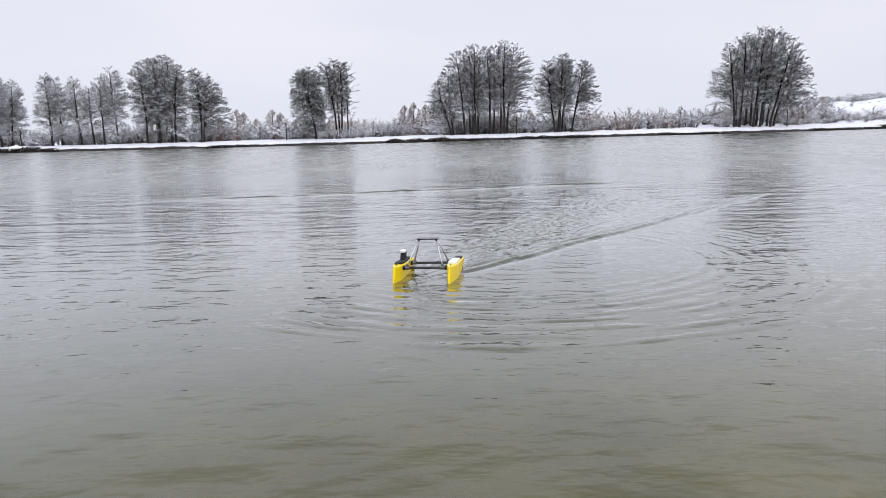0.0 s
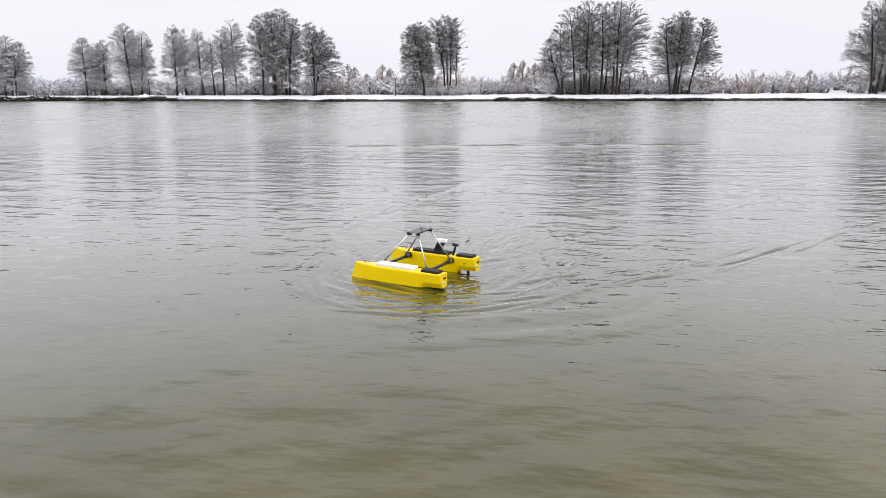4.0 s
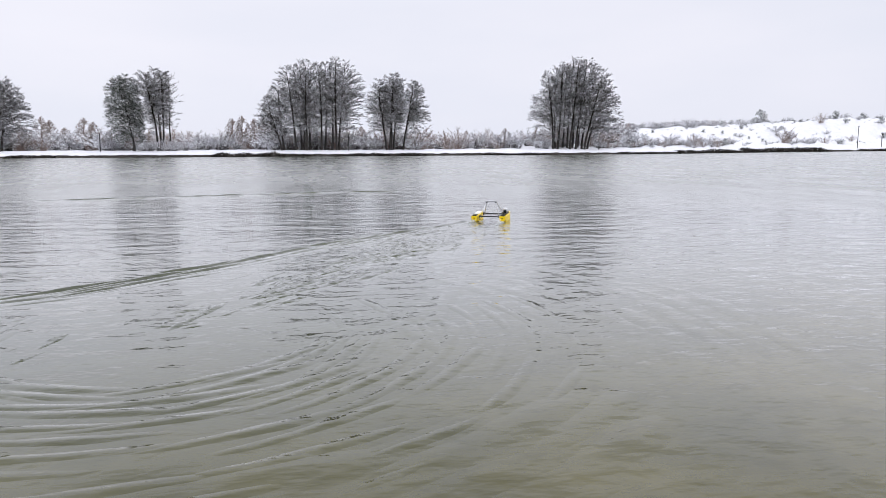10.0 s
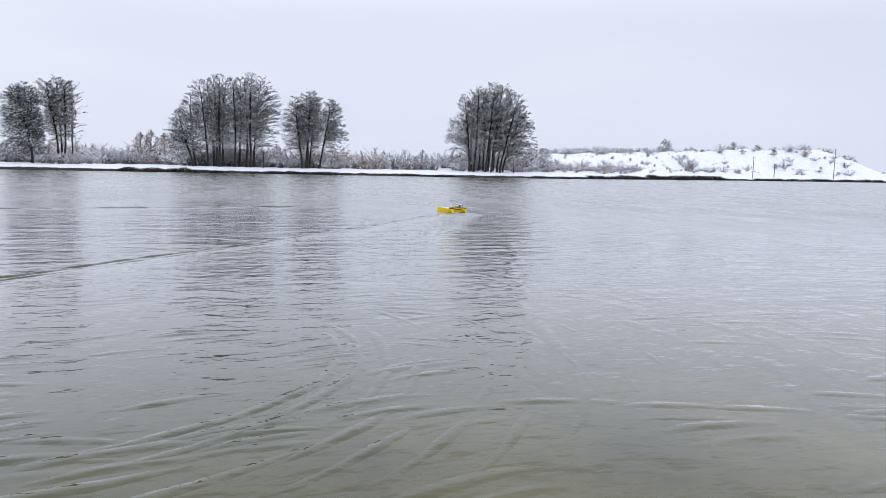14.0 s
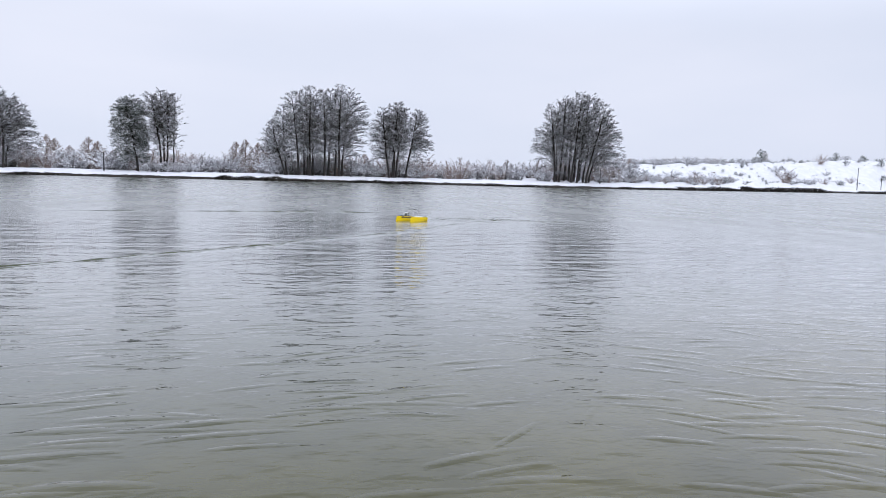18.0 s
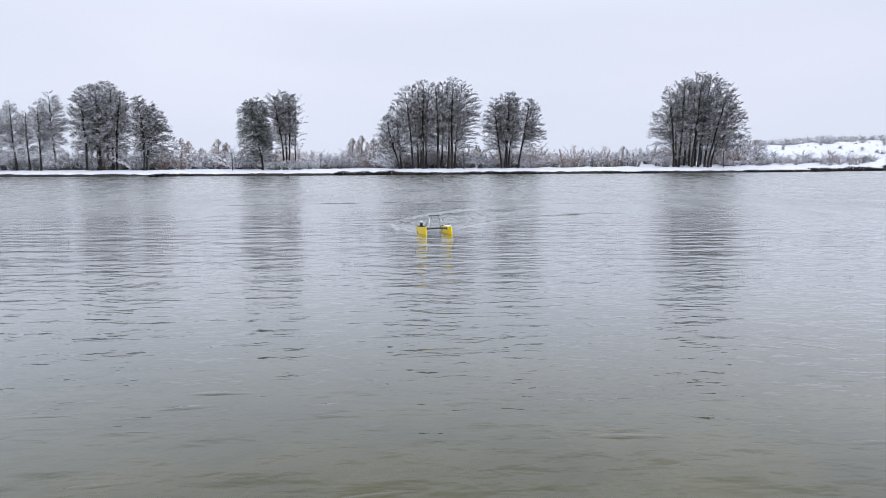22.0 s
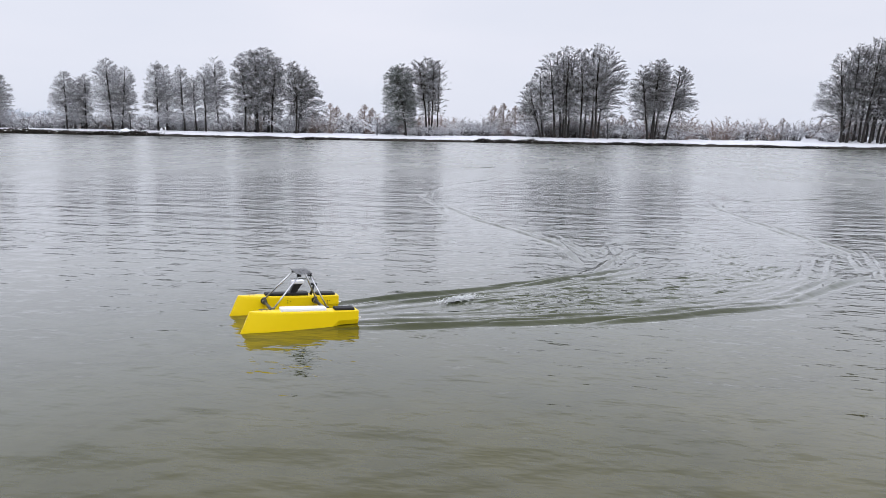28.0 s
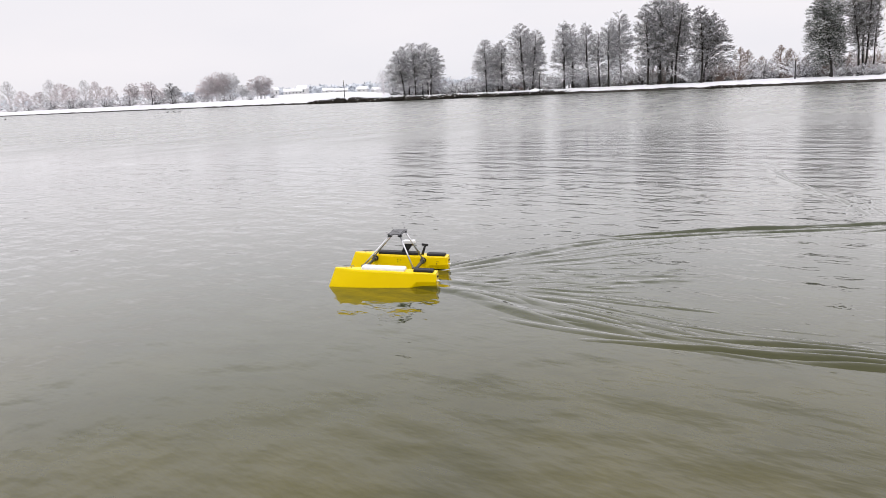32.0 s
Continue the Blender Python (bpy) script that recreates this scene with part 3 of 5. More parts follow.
def make_pine(name, seed, height, radius, bare, tufts, label, snow=0.4, dense=9):
    """A pine: limbs that end in clumps of dark needles with snow on top."""
    seg, g = branching(seed, height, radius, bare, tufts, 3, 0, lambda u: 0.55 + 0.75 * math.sin(math.pi * min(1, u * 0.85 + 0.18)) * (1 - 0.5 * u), (5, 45))
    root = thing(name, Matrix(), label, "tree")
    mesh_object("trunk", *sticks(*arrays(seg["trunk"]), sides=7), BARK, root, smooth=True)
    stuff(mesh_object("branchwork", *sticks(*arrays(seg["limb"]), sides=3), BARK, root))
    needles, white = [], []
    for p, q, _, _ in seg["limb"] + seg["branch"]:
        for k in range(dense):
            c = p + (q - p) * g.random()
            d = unit(unit(q - p) * 0.6 + g.normal(0, 0.6, 3) + np.array([0, 0, 0.15]))
            e = c + d * g.uniform(0.25, 0.55)
            needles.append((c, e, 0.045, 0.075))
            if g.random() < snow:
                white.append((c + np.array([0, 0, 0.06]), e + np.array([0, 0, 0.07]), 0.05, 0.06))
    stuff(mesh_object("crown", *sticks(*arrays(needles), sides=3), NEEDLE, root, False), "dark green needle clumps")
    stuff(mesh_object("snow_cover", *sticks(*arrays(white), sides=3), SNOWCAP, root))
    return root


def make_bush(name, seed, height, radius, stems, label, twig_mat, snow, bark=None, fat=1.9):
    g = np.random.default_rng(seed)
    limb, twigs = [], []
    for i in range(stems):
        a = g.uniform(0, 2 * math.pi)
        out = np.array([math.cos(a), math.sin(a), 0]) * radius * math.sqrt(g.random())
        p = out * 0.25
        tip = out + np.array([0, 0, height * g.uniform(0.55, 1.0) * (1 - 0.35 * (np.linalg.norm(out) / radius) ** 2)])
        line = [p]
        for k in range(1, 5):
            f = k / 4
            line.append(p + (tip - p) * np.array([f ** 1.3, f ** 1.3, f ** 0.8]) + g.normal(0, 0.05 * height, 3) * f * 0.6)
        for k in range(4):
            limb.append((line[k], line[k + 1], 0.024 - 0.004 * k, 0.020 - 0.004 * k))
            for c in range(4):
                s = line[k] + (line[k + 1] - line[k]) * g.random()
                d = unit(unit(line[k + 1] - line[k]) + g.normal(0, 0.75, 3))
                twigs.append((s, s + d * g.uniform(0.2, 0.5) * (0.5 + 0.22 * height), 0.011, 0.006))
    root = thing(name, Matrix(), label, "bush")
    stuff(mesh_object("stem_tangle", *sticks(*arrays(limb), sides=3), bark or BARK, root))
    a = arrays(twigs)
    stuff(mesh_object("crown", *spikes(a[0], a[1], a[2] * fat), twig_mat, root))
    stuff(mesh_object("snow_cover", *spikes(*snow_on(limb + twigs, snow, g, 0.042)), SNOWCAP, root))
    return root


def dome(u):
    return (0.9 + 0.1 * min(1, u / 0.12)) * max(0.05, 1 - max(0.0, (u - 0.12) / 0.88) ** 2.6) ** 0.72


def oval(u):
    return 0.72 + 0.28 * smooth01(u / 0.3) if u < 0.3 else max(0.05, 1 - ((u - 0.3) / 0.7) ** 2.4) ** 0.75


def spire(u):
    return 0.7 + 0.3 * smooth01(u / 0.22) if u < 0.22 else max(0.06, 1 - ((u - 0.22) / 0.8) ** 1.4)


PROTO = {
    "birch": make_tree("birch_tree", 19, 8.0, 2.4, 0.10, 44, 7, 5, spire, (35, 66), "small brown-twigged birch with snow", TWIG_BROWN, 0.18, 0.016, 0.5, 1.3, TWIG_BROWN),
    # distant trees: twigs and bark lightened in colour to stand for haze
    "far_tree": make_tree("distant_tree", 20, 13.0, 5.4, 0.05, 80, 8, 6, dome, (10, 55), "distant round-crowned bare tree pale with frost and painted haze", TWIG_WHITE, 0.12, 0.02, 1.0, 2.0, TWIG_FAR),
    "far_brown": make_tree("distant_tree", 29, 13.0, 5.0, 0.05, 80, 8, 6, oval, (20, 58), "distant brownish bare tree with frost in its crown, colour paled for haze", TWIG_FAR, 0.08, 0.02, 1.0, 2.0, TWIG_FAR),
    "small_pine": make_pine("young_pine", 22, 4.0, 1.3, 0.05, 18, "young pine loaded with snow", 0.85, 2),
    "bush_a": make_bush("snowy_bush", 23, 2.6, 2.0, 32, "leafless bush bowed with snow", TWIG_FROST, 0.75),
    "bush_b": make_bush("snowy_bush", 24, 3.4, 1.9, 32, "leafless bush bowed with snow", TWIG_PALE, 0.75),
    "bush_c": make_bush("brown_bush", 25, 3.0, 2.2, 32, "brown leafless shrub with a little snow", TWIG_BROWN, 0.32, TWIG_BROWN),
    "shrub_a": make_bush("low_shrub", 27, 2.2, 1.8, 13, "low leafless shrub half buried in snow", TWIG_BROWN, 0.4, TWIG_BROWN, 6.0),
    "shrub_b": make_bush("low_shrub", 28, 2.6, 1.6, 13, "low grey shrub half buried in snow", TWIG_FROST, 0.4, TWIG_PALE, 5.0),
    "far_bush": make_bush("distant_bush", 30, 2.6, 2.3, 32, "distant rounded bush pale with frost and painted haze", TWIG_FAR, 0.5, TWIG_FAR),
    "bush_d": make_bush("frosted_bush", 26, 2.4, 2.6, 34, "low spreading bush thick with snow", TWIG_FROST, 0.85),
}
PROTO_H = {"birch": 7.8, "far_tree": 12.6, "far_brown": 12.6, "small_pine": 4}
USED = set()


def plant(kind, az, off, size, turn=0.0, lean=0.0, wide=1.0, group=""):
    m = at_spot(az, off, 0.0, 1.0, lean) @ Matrix.Diagonal((size * wide, size * wide, size, 1)) @ pose(0, 0, 0, 0, 0, turn)
    if kind in USED:
        ob = copy_thing(PROTO[kind], m)
    else:
        USED.add(kind)
        ob = PROTO[kind]
        ob.matrix_basis = m
    if group:
        ob["group"] = group
    return ob


def plant_row(kinds, rows, off, group):
    """rows: azimuth, height, width factor, sideways lean of the top in metres."""
    g = random.Random(len(group))
    for i, (az, h, wide, lean) in enumerate(rows):
        k = kinds[i % len(kinds)]
        plant(k, az, off + g.uniform(-2.5, 2.5), h / PROTO_H[k], g.uniform(0, 360), lean / h, wide * 1.14, group)


# the groups along the far bank
# twig and bark material, limbs a stem, twig radius, droop, branch density, snow share, snow thickness, trunk girth
DARK = (TWIG, BARK, 175, 0.020, 6, 1.0, 0.85, 0.020, 0.235)
OUTER = (TWIG, BARK, 235, 0.021, 9, 1.0, 0.85, 0.021, 0.22)
THICK = (NEEDLE, BARK, 300, 0.029, 20, 1.2, 0.95, 0.030, 0.24)
THIN = (TWIG, BARK, 70, 0.018, 0, 0.7, 0.5, 0.015, 0.16)
SNOWED = (TWIG_PALE, BARK, 210, 0.020, 6, 0.95, 1.6, 0.038, 0.24)
ROUND_LABEL = "alder with dark bare stem, one of a round clump, snow-dusted twigs"
grove("alder_tree", ROUND_LABEL, "round alder clump", 20.75, 14, [(2.0, -7.6, 8.8), (4.9, -10.0, 12.0), (8.2, -9.6, 11.3), (11.8, -8.8, 10.9), (15.4, -7.1, 9.5), (18.1, -5.2, 8.0), (19.8, -3.5, 6.6), (21.0, -0.3, 4.7), (21.5, 1.8, 3.5)],
      [(-3.9, -5.5, 18.5), (-3.5, -3.5, 19.8), (-2.9, -2.2, 20.5), (-1.8, -1.0, 21.0), (-0.7, 0.5, 21.3), (-0.1, 1.6, 21.4), (0.4, 2.6, 21.4), (1.2, 3.5, 21.2), (1.6, 4.7, 20.5), (2.6, 6.0, 19.6), (3.2, 7.2, 18.5), (3.9, 8.2, 16.7)], DARK)
ALDER_LABEL = "tall bare alder with dark trunk and snow-dusted fine twigs"
grove("alder_tree", ALDER_LABEL, "large alder group", 0.87, 14, [(2.9, -9.9, 9.2), (4.9, -11.0, 10.3), (8.1, -10.9, 11.9), (10.7, -9.3, 11.8), (13.2, -8.0, 11.6), (16.3, -6.5, 10.4), (18.4, -4.6, 9.6), (19.5, -2.6, 9.0), (20.0, 4.9, 7.9)],
      [(-6.1, -9.0, 11.5), (-5.8, -6.7, 15.2), (-3.3, -5.0, 18.0), (-2.1, -3.5, 18.8), (-1.5, -2.2, 19.4), (-1.0, -0.9, 19.4), (-0.4, 0.4, 19.4), (2.0, 1.5, 18.8), (2.8, 3.2, 19.4), (4.3, 4.0, 19.5), (5.2, 5.4, 20.0), (5.8, 7.5, 19.9)], DARK)
grove("alder_tree", ALDER_LABEL, "small alder group", 6.88, 14, [(4.3, -4.8, 2.2), (7.3, -5.0, 3.3), (10.8, -4.6, 3.5), (13.9, -3.9, 3.5), (16.1, -2.4, 3.0), (17.0, -0.2, 1.7)],
      [(-0.8, -2.4, 15.4), (-0.2, -0.2, 16.7), (0.3, 0.9, 17.0), (0.6, 2.2, 16.1)], OUTER)
grove("alder_tree", "leaning bare alder with dark trunk and snow-dusted twigs", "small alder group", 7.83, 14, [(3.9, 0.8, 4.0), (6.5, 0.1, 5.8), (9.5, 0.6, 5.3), (12.2, 0.8, 4.7), (14.4, 1.2, 4.0), (15.5, 1.9, 3.0)],
      [(0.0, 2.4, 15.5)], OUTER)
grove("pine_tree", "dense dark green tree with drooping boughs under snow", "dark pair by the lamp", -11.79, 13, [(1.7, -2.5, 1.5), (4.2, -4.1, 1.9), (7.1, -4.7, 1.5), (10.4, -4.6, 1.3), (13.2, -4.3, 1.3), (14.7, -3.3, 0.9), (15.3, -2.3, 0.1)],
      [(0.1, -2.5, 14.3), (-0.1, -1.1, 15.3)], THICK, 0.12, 3.0)
grove("alder_tree", ALDER_LABEL, "dark pair by the lamp", -10.00, 15, [(3.8, -1.5, 1.4), (5.5, -3.1, 2.0), (8.0, -3.7, 2.4), (11.3, -3.9, 2.2), (14.7, -3.9, 2.0), (16.3, -3.3, 1.4), (17.1, -2.1, 0.2)],
      [(-0.4, -2.5, 16.3), (0.1, -0.6, 17.1), (0.4, 0.8, 16.3)], OUTER, 0.4)
grove("slim_tree", "slim bare tree with sparse level branches and thin snow", "dark pair by the lamp", -9.38, 14, [(3.8, -0.7, 1.7), (8.0, -0.3, 2.5), (12.5, -0.2, 2.5), (15.0, -0.3, 1.7), (16.1, -0.1, 0.9)],
      [(0.0, 0.4, 16.3)], THIN, 0.25, 1.2)
grove("alder_tree", "tall dark alder with snow lying on its level boughs", "left row", -22.76, 18, [(3.3, -6.0, 4.7), (6.7, -6.2, 5.5), (10.5, -6.2, 5.5), (13.9, -6.3, 5.5), (16.4, -5.8, 4.7), (18.1, -3.7, 3.9), (19.1, -2.6, 2.7), (19.8, 0.2, 2.0)],
      [(-3.2, -4.1, 16.4), (-1.1, -2.4, 19.3), (-0.7, -1.1, 18.9), (0.8, 1.0, 19.8), (1.8, 2.0, 18.9), (2.5, 3.9, 17.2)], (TWIG, BARK, 190, 0.025, 14, 1.1, 1.2, 0.034, 0.27), 0.25, 3.5)
grove("alder_tree", "broad bare alder with dark trunk and level snow-dusted boughs", "left row", -20.05, 15, [(3.2, -3.6, 5.6), (5.2, -3.8, 6.6), (8.6, -3.6, 6.0), (11.5, -3.0, 5.2), (14.0, -2.2, 3.5), (15.4, -1.1, 2.0)],
      [(-0.2, -0.9, 15.4), (0.2, 1.4, 14.6)], OUTER)
FROST_LABEL = "bare tree white with frost and snow on every twig"
grove("frosted_tree", FROST_LABEL, "left row", -26.19, 20, [(4.2, -2.6, 4.2), (7.6, -3.0, 4.2), (11.0, -3.0, 4.2), (14.0, -2.8, 3.4), (16.1, -2.0, 3.0), (17.3, -0.4, 1.5)],
      [(-1.5, -1.5, 14.9), (1.5, 0.8, 17.4)], SNOWED, 0.18, 3.1)
grove("frosted_tree", FROST_LABEL, "left row", -27.31, 19, [(2.2, -1.8, 2.0), (8.4, -1.7, 1.7), (11.9, -1.3, 1.3), (13.6, -0.7, 0.6)], [(0.0, -0.2, 13.6)], SNOWED, 0.18, 3.1)
grove("frosted_tree", "narrow bare tree white with frost and snow", "left row", -28.11, 17, [(2.6, -3.0, 1.6), (7.5, -3.2, 1.8), (10.9, -2.6, 1.5), (13.5, -1.7, 0.9), (15.4, -0.9, 0.0)], [(0.0, -0.5, 15.4)], SNOWED, 0.18, 3.1)
grove("frosted_tree", FROST_LABEL, "left row", -29.62, 17, [(2.0, -4.6, 2.9), (7.5, -4.0, 2.9), (11.4, -3.2, 2.6), (14.2, -2.4, 1.5), (16.2, -1.0, 0.7)],
      [(-1.0, -1.3, 15.9), (1.0, 0.3, 16.2)], SNOWED, 0.18, 3.1)
grove("frosted_tree", FROST_LABEL, "left row", -32.60, 18, [(2.3, -5.5, 4.4), (7.0, -5.5, 4.4), (11.1, -5.5, 3.9), (14.0, -4.6, 3.0), (16.1, -3.2, 0.4), (16.9, -2.6, -1.4)],
      [(-1.1, -2.0, 16.9), (0.2, 0.1, 15.2), (0.9, 2.1, 15.3)], SNOWED, 0.18, 3.1)
grove("frosted_tree", FROST_LABEL, "left row", -35.11, 18, [(2.4, -5.9, 3.1), (6.0, -6.2, 3.1), (9.6, -5.3, 3.1), (12.0, -4.1, 3.1), (13.5, -2.6, 1.9)],
      [(-2.4, -2.6, 13.8), (0.7, 0.1, 12.9), (1.7, 1.9, 13.5)], SNOWED, 0.18, 3.1)
grove("frosted_tree", "broad bare tree white with frost, one of a round clump", "round frosted clump", -40.83, 14, [(1.6, -9.0, 6.4), (4.5, -9.7, 6.9), (7.0, -9.7, 7.1), (10.1, -9.1, 6.3), (12.6, -7.8, 5.4), (14.2, -5.4, 3.5), (14.7, -3.3, 2.6)],
      [(-4.5, -6.3, 12.4), (-3.3, -4.2, 14.0), (-1.6, -2.2, 14.6), (0.4, -0.2, 14.7), (2.0, 1.8, 14.5), (2.6, 4.0, 12.9)], SNOWED, 0.2, 3.0)

# brown birches and bushes behind
plant_row(["birch"], [(-17.6, 7.6, 1.0, 0), (-17.1, 7.0, 1.0, 0), (-14.9, 7.5, 1.1, 0), (-14.4, 6.6, 1.0, 0), (-4.9, 7.6, 1.1, 0), (-4.2, 8.2, 1.0, 0), (-3.4, 7.6, 1.0, 0), (-2.7, 7.0, 1.0, 0)], 40, "birches behind the bank")
plant_row(["birch"], [(4.6, 6.0, 1.2, 0), (-16.2, 5.4, 1.2, 0), (-13.2, 5.0, 1.2, 0), (-18.7, 5.6, 1.2, 0), (12.8, 4.6, 1.2, 0), (15.8, 4.8, 1.2, 0), (25.0, 4.0, 1.2, 0)], 44, "birches behind the bank")
rnd = random.Random(5)
for i in range(130):
    az = -21.5 + 47 * (i + rnd.random()) / 130
    k = rnd.choice(["bush_a", "bush_b", "bush_c", "bush_d"])
    plant(k, az, rnd.uniform(20, 46), rnd.uniform(0.8, 1.45), rnd.uniform(0, 360), 0, 1.1, "bushes behind the bank")
for az, off, s in ((-11.2, 12.5, 0.75), (-10.7, 11.5, 0.8), (-10.1, 12.0, 0.85), (-9.5, 12.0, 0.8), (-9.0, 12.5, 0.7), (-8.3, 14.0, 0.7), (5.0, 15.0, 1.1), (5.6, 15.5, 0.9), (-6.0, 24, 1.2), (8.8, 15.0, 1.0), (18.9, 15, 0.9), (22.9, 16, 0.8), (-20.8, 15, 0.7), (-23.6, 16, 0.8)):
    plant(rnd.choice(["bush_a", "bush_d"]), az, off, s, rnd.uniform(0, 360), 0, 1.1, "bushes on the bank")
for az0, az1, count in ((-2.4, 4.2, 10), (5.6, 9.2, 6), (18.0, 23.6, 6)):
    for i in range(count):
        az = az0 + (az1 - az0) * (i + rnd.random()) / count
        plant(rnd.choice(["bush_a", "bush_b", "bush_c"]), az, rnd.uniform(18, 25), rnd.uniform(1.0, 1.5), rnd.uniform(0, 360), 0, 1.2, "bushes between the alders")
for i in range(70):
    az = -43 + 24.5 * (i + rnd.random()) / 70
    plant(rnd.choice(["bush_a", "bush_d", "bush_b", "bush_c"]), az, rnd.uniform(18, 30), rnd.uniform(0.8, 1.45), rnd.uniform(0, 360), 0, 1.1, "bushes behind the left row")

# the hill: scattered shrubs and young pines
for az, off, k, s in ((34.4, 66, "birch", 0.5), (35.9, 24, "bush_c", 1.25), (36.1, 30, "bush_b", 1.1), (38.0, 50, "bush_c", 0.9), (38.9, 58, "small_pine", 0.8), (39.5, 48, "small_pine", 0.65), (37.6, 23, "bush_a", 0.8), (38.3, 23, "bush_c", 0.7), (39.2, 24, "bush_a", 0.7), (39.9, 25, "bush_c", 0.6),
                      (43.6, 46, "bush_c", 1.0), (40.6, 62, "small_pine", 0.8), (41.6, 46, "small_pine", 0.9), (42.3, 32, "bush_c", 0.9), (44.2, 40, "bush_d", 0.6), (46.1, 40, "bush_c", 0.8), (29.8, 22, "bush_c", 0.8), (29.2, 22, "bush_b", 0.6), (28.1, 24, "bush_a", 0.7), (32.2, 24, "bush_c", 0.6), (34.2, 62, "small_pine", 1.5)):
    plant(k, az, off, s, rnd.uniform(0, 360), 0, 1.0, "shrubs on the hill")
for i in range(560):
    az = 23.5 + 23.3 * (i + rnd.random()) / 560
    k = rnd.choice(["shrub_a", "shrub_b", "shrub_b", "shrub_b", "bush_d", "small_pine"])
    off = rnd.choice([rnd.uniform(18, 34), rnd.uniform(34, 58), rnd.uniform(56, 76), rnd.uniform(66, 80)])
    s = rnd.uniform(0.22, 0.62) if rnd.random() < 0.8 else rnd.uniform(0.6, 1.0)
    plant(k, az, off, s * (0.7 if k == "small_pine" else 1), rnd.uniform(0, 360), 0, rnd.uniform(1.0, 1.5), "shrubs on the hill")
for i in range(46):
    az = 23.0 + 9 * (i + rnd.random()) / 46
    plant(rnd.choice(["bush_d", "bush_a", "bush_c"]), az, rnd.uniform(14, 22), rnd.uniform(0.28, 0.5), rnd.uniform(0, 360), 0, 1.3, "low bushes at the foot of the hill")
for i in range(44):
    az = 22.6 + 17 * ((i + rnd.random()) / 44) ** 1.1
    plant(rnd.choice(["far_bush", "bush_d", "small_pine"]), az, rnd.uniform(72, 90), rnd.uniform(0.3, 0.6), rnd.uniform(0, 360), 0, 1.5, "bushes along the crest")

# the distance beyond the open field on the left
# grey and pale looks have the haze of distance in twig and bark colour
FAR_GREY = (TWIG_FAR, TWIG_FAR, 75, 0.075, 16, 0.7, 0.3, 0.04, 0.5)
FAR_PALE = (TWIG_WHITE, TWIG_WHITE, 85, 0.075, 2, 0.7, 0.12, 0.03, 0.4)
FAR_DARK = (TWIG_FROST, BARK, 105, 0.055, 6, 0.75, 0.9, 0.06, 0.45)
FIELD = "distant trees beyond the field"
grove("distant_tree", "broad distant willow, grey-brown twigs hanging under frost, colour paled for haze", FIELD, -56.2, 40, [(0.6, -7.6, 7.4), (3.5, -8.0, 7.7), (6.5, -6.8, 7.5), (9.0, -4.8, 7.2), (11.2, -1.6, 6.4), (12.7, 1.5, 4.6)],
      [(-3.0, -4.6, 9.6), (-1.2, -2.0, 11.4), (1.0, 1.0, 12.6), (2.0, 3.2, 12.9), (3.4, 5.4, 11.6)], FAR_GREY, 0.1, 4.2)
grove("distant_tree", "distant tree with fine rime-white twigs behind a willow, colour paled for haze", FIELD, -55.0, 58, [(3.0, -4.5, 3.6), (7.0, -6.5, 4.2), (10.0, -6.0, 3.8), (12.2, -4.0, 2.4)], [(-1.0, -2.6, 12.6), (0.3, 0.8, 12.6)], FAR_PALE, 0.2, 4.0)
grove("distant_tree", "distant round tree grey-white with frost and painted haze", FIELD, -52.9, 45, [(0.6, -3.6, 4.6), (3.5, -4.6, 5.0), (6.0, -4.8, 5.0), (8.0, -3.8, 4.4), (9.6, -1.4, 2.6)], [(-1.2, -2.6, 8.6), (0.0, 0.2, 9.8), (1.4, 2.8, 9.0)], (TWIG_FAR, TWIG_WHITE, 85, 0.075, 2, 0.75, 0.5, 0.04, 0.4), 0.1, 4.0)
grove("distant_tree", "low distant tree pale with frost and painted haze", FIELD, -54.1, 50, [(0.5, -3.0, 3.0), (3.0, -3.2, 3.2), (5.4, -2.0, 2.0), (6.4, -0.8, 0.8)], [(-0.8, -1.2, 6.2), (1.0, 1.2, 6.0)], FAR_PALE, 0.1, 3.0)
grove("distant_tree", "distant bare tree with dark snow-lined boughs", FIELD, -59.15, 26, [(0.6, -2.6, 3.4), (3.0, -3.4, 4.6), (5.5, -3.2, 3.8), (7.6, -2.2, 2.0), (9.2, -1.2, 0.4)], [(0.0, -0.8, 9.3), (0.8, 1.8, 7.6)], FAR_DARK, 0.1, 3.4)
grove("distant_tree", "distant rounded tree, grey-brown twigs under frost, colour paled for haze", FIELD, -61.75, 55, [(0.6, -4.4, 4.0), (4.0, -5.2, 4.4), (7.5, -4.4, 3.8), (10.6, -2.2, 2.0), (12.0, -0.6, 0.8)], [(-1.0, -2.0, 11.2), (0.8, 0.8, 12.1)], FAR_GREY, 0.1, 4.2)
grove("distant_tree", "distant rounded tree, grey-brown twigs under frost, colour paled for haze", FIELD, -60.75, 58, [(0.6, -3.4, 4.6), (4.0, -4.0, 5.4), (7.5, -3.8, 5.0), (10.4, -2.4, 3.0), (11.8, -0.6, 1.0)], [(-0.6, -1.2, 11.4), (1.0, 1.8, 11.6)], FAR_GREY, 0.1, 4.2)
grove("distant_tree", "low distant tree, grey-brown twigs under frost, colour paled for haze", FIELD, -59.9, 50, [(0.5, -4.0, 4.0), (3.5, -4.4, 4.6), (6.2, -3.0, 3.4), (7.6, -1.0, 1.2)], [(-1.0, -2.0, 7.0), (1.2, 1.4, 7.4)], FAR_GREY, 0.1, 4.0)
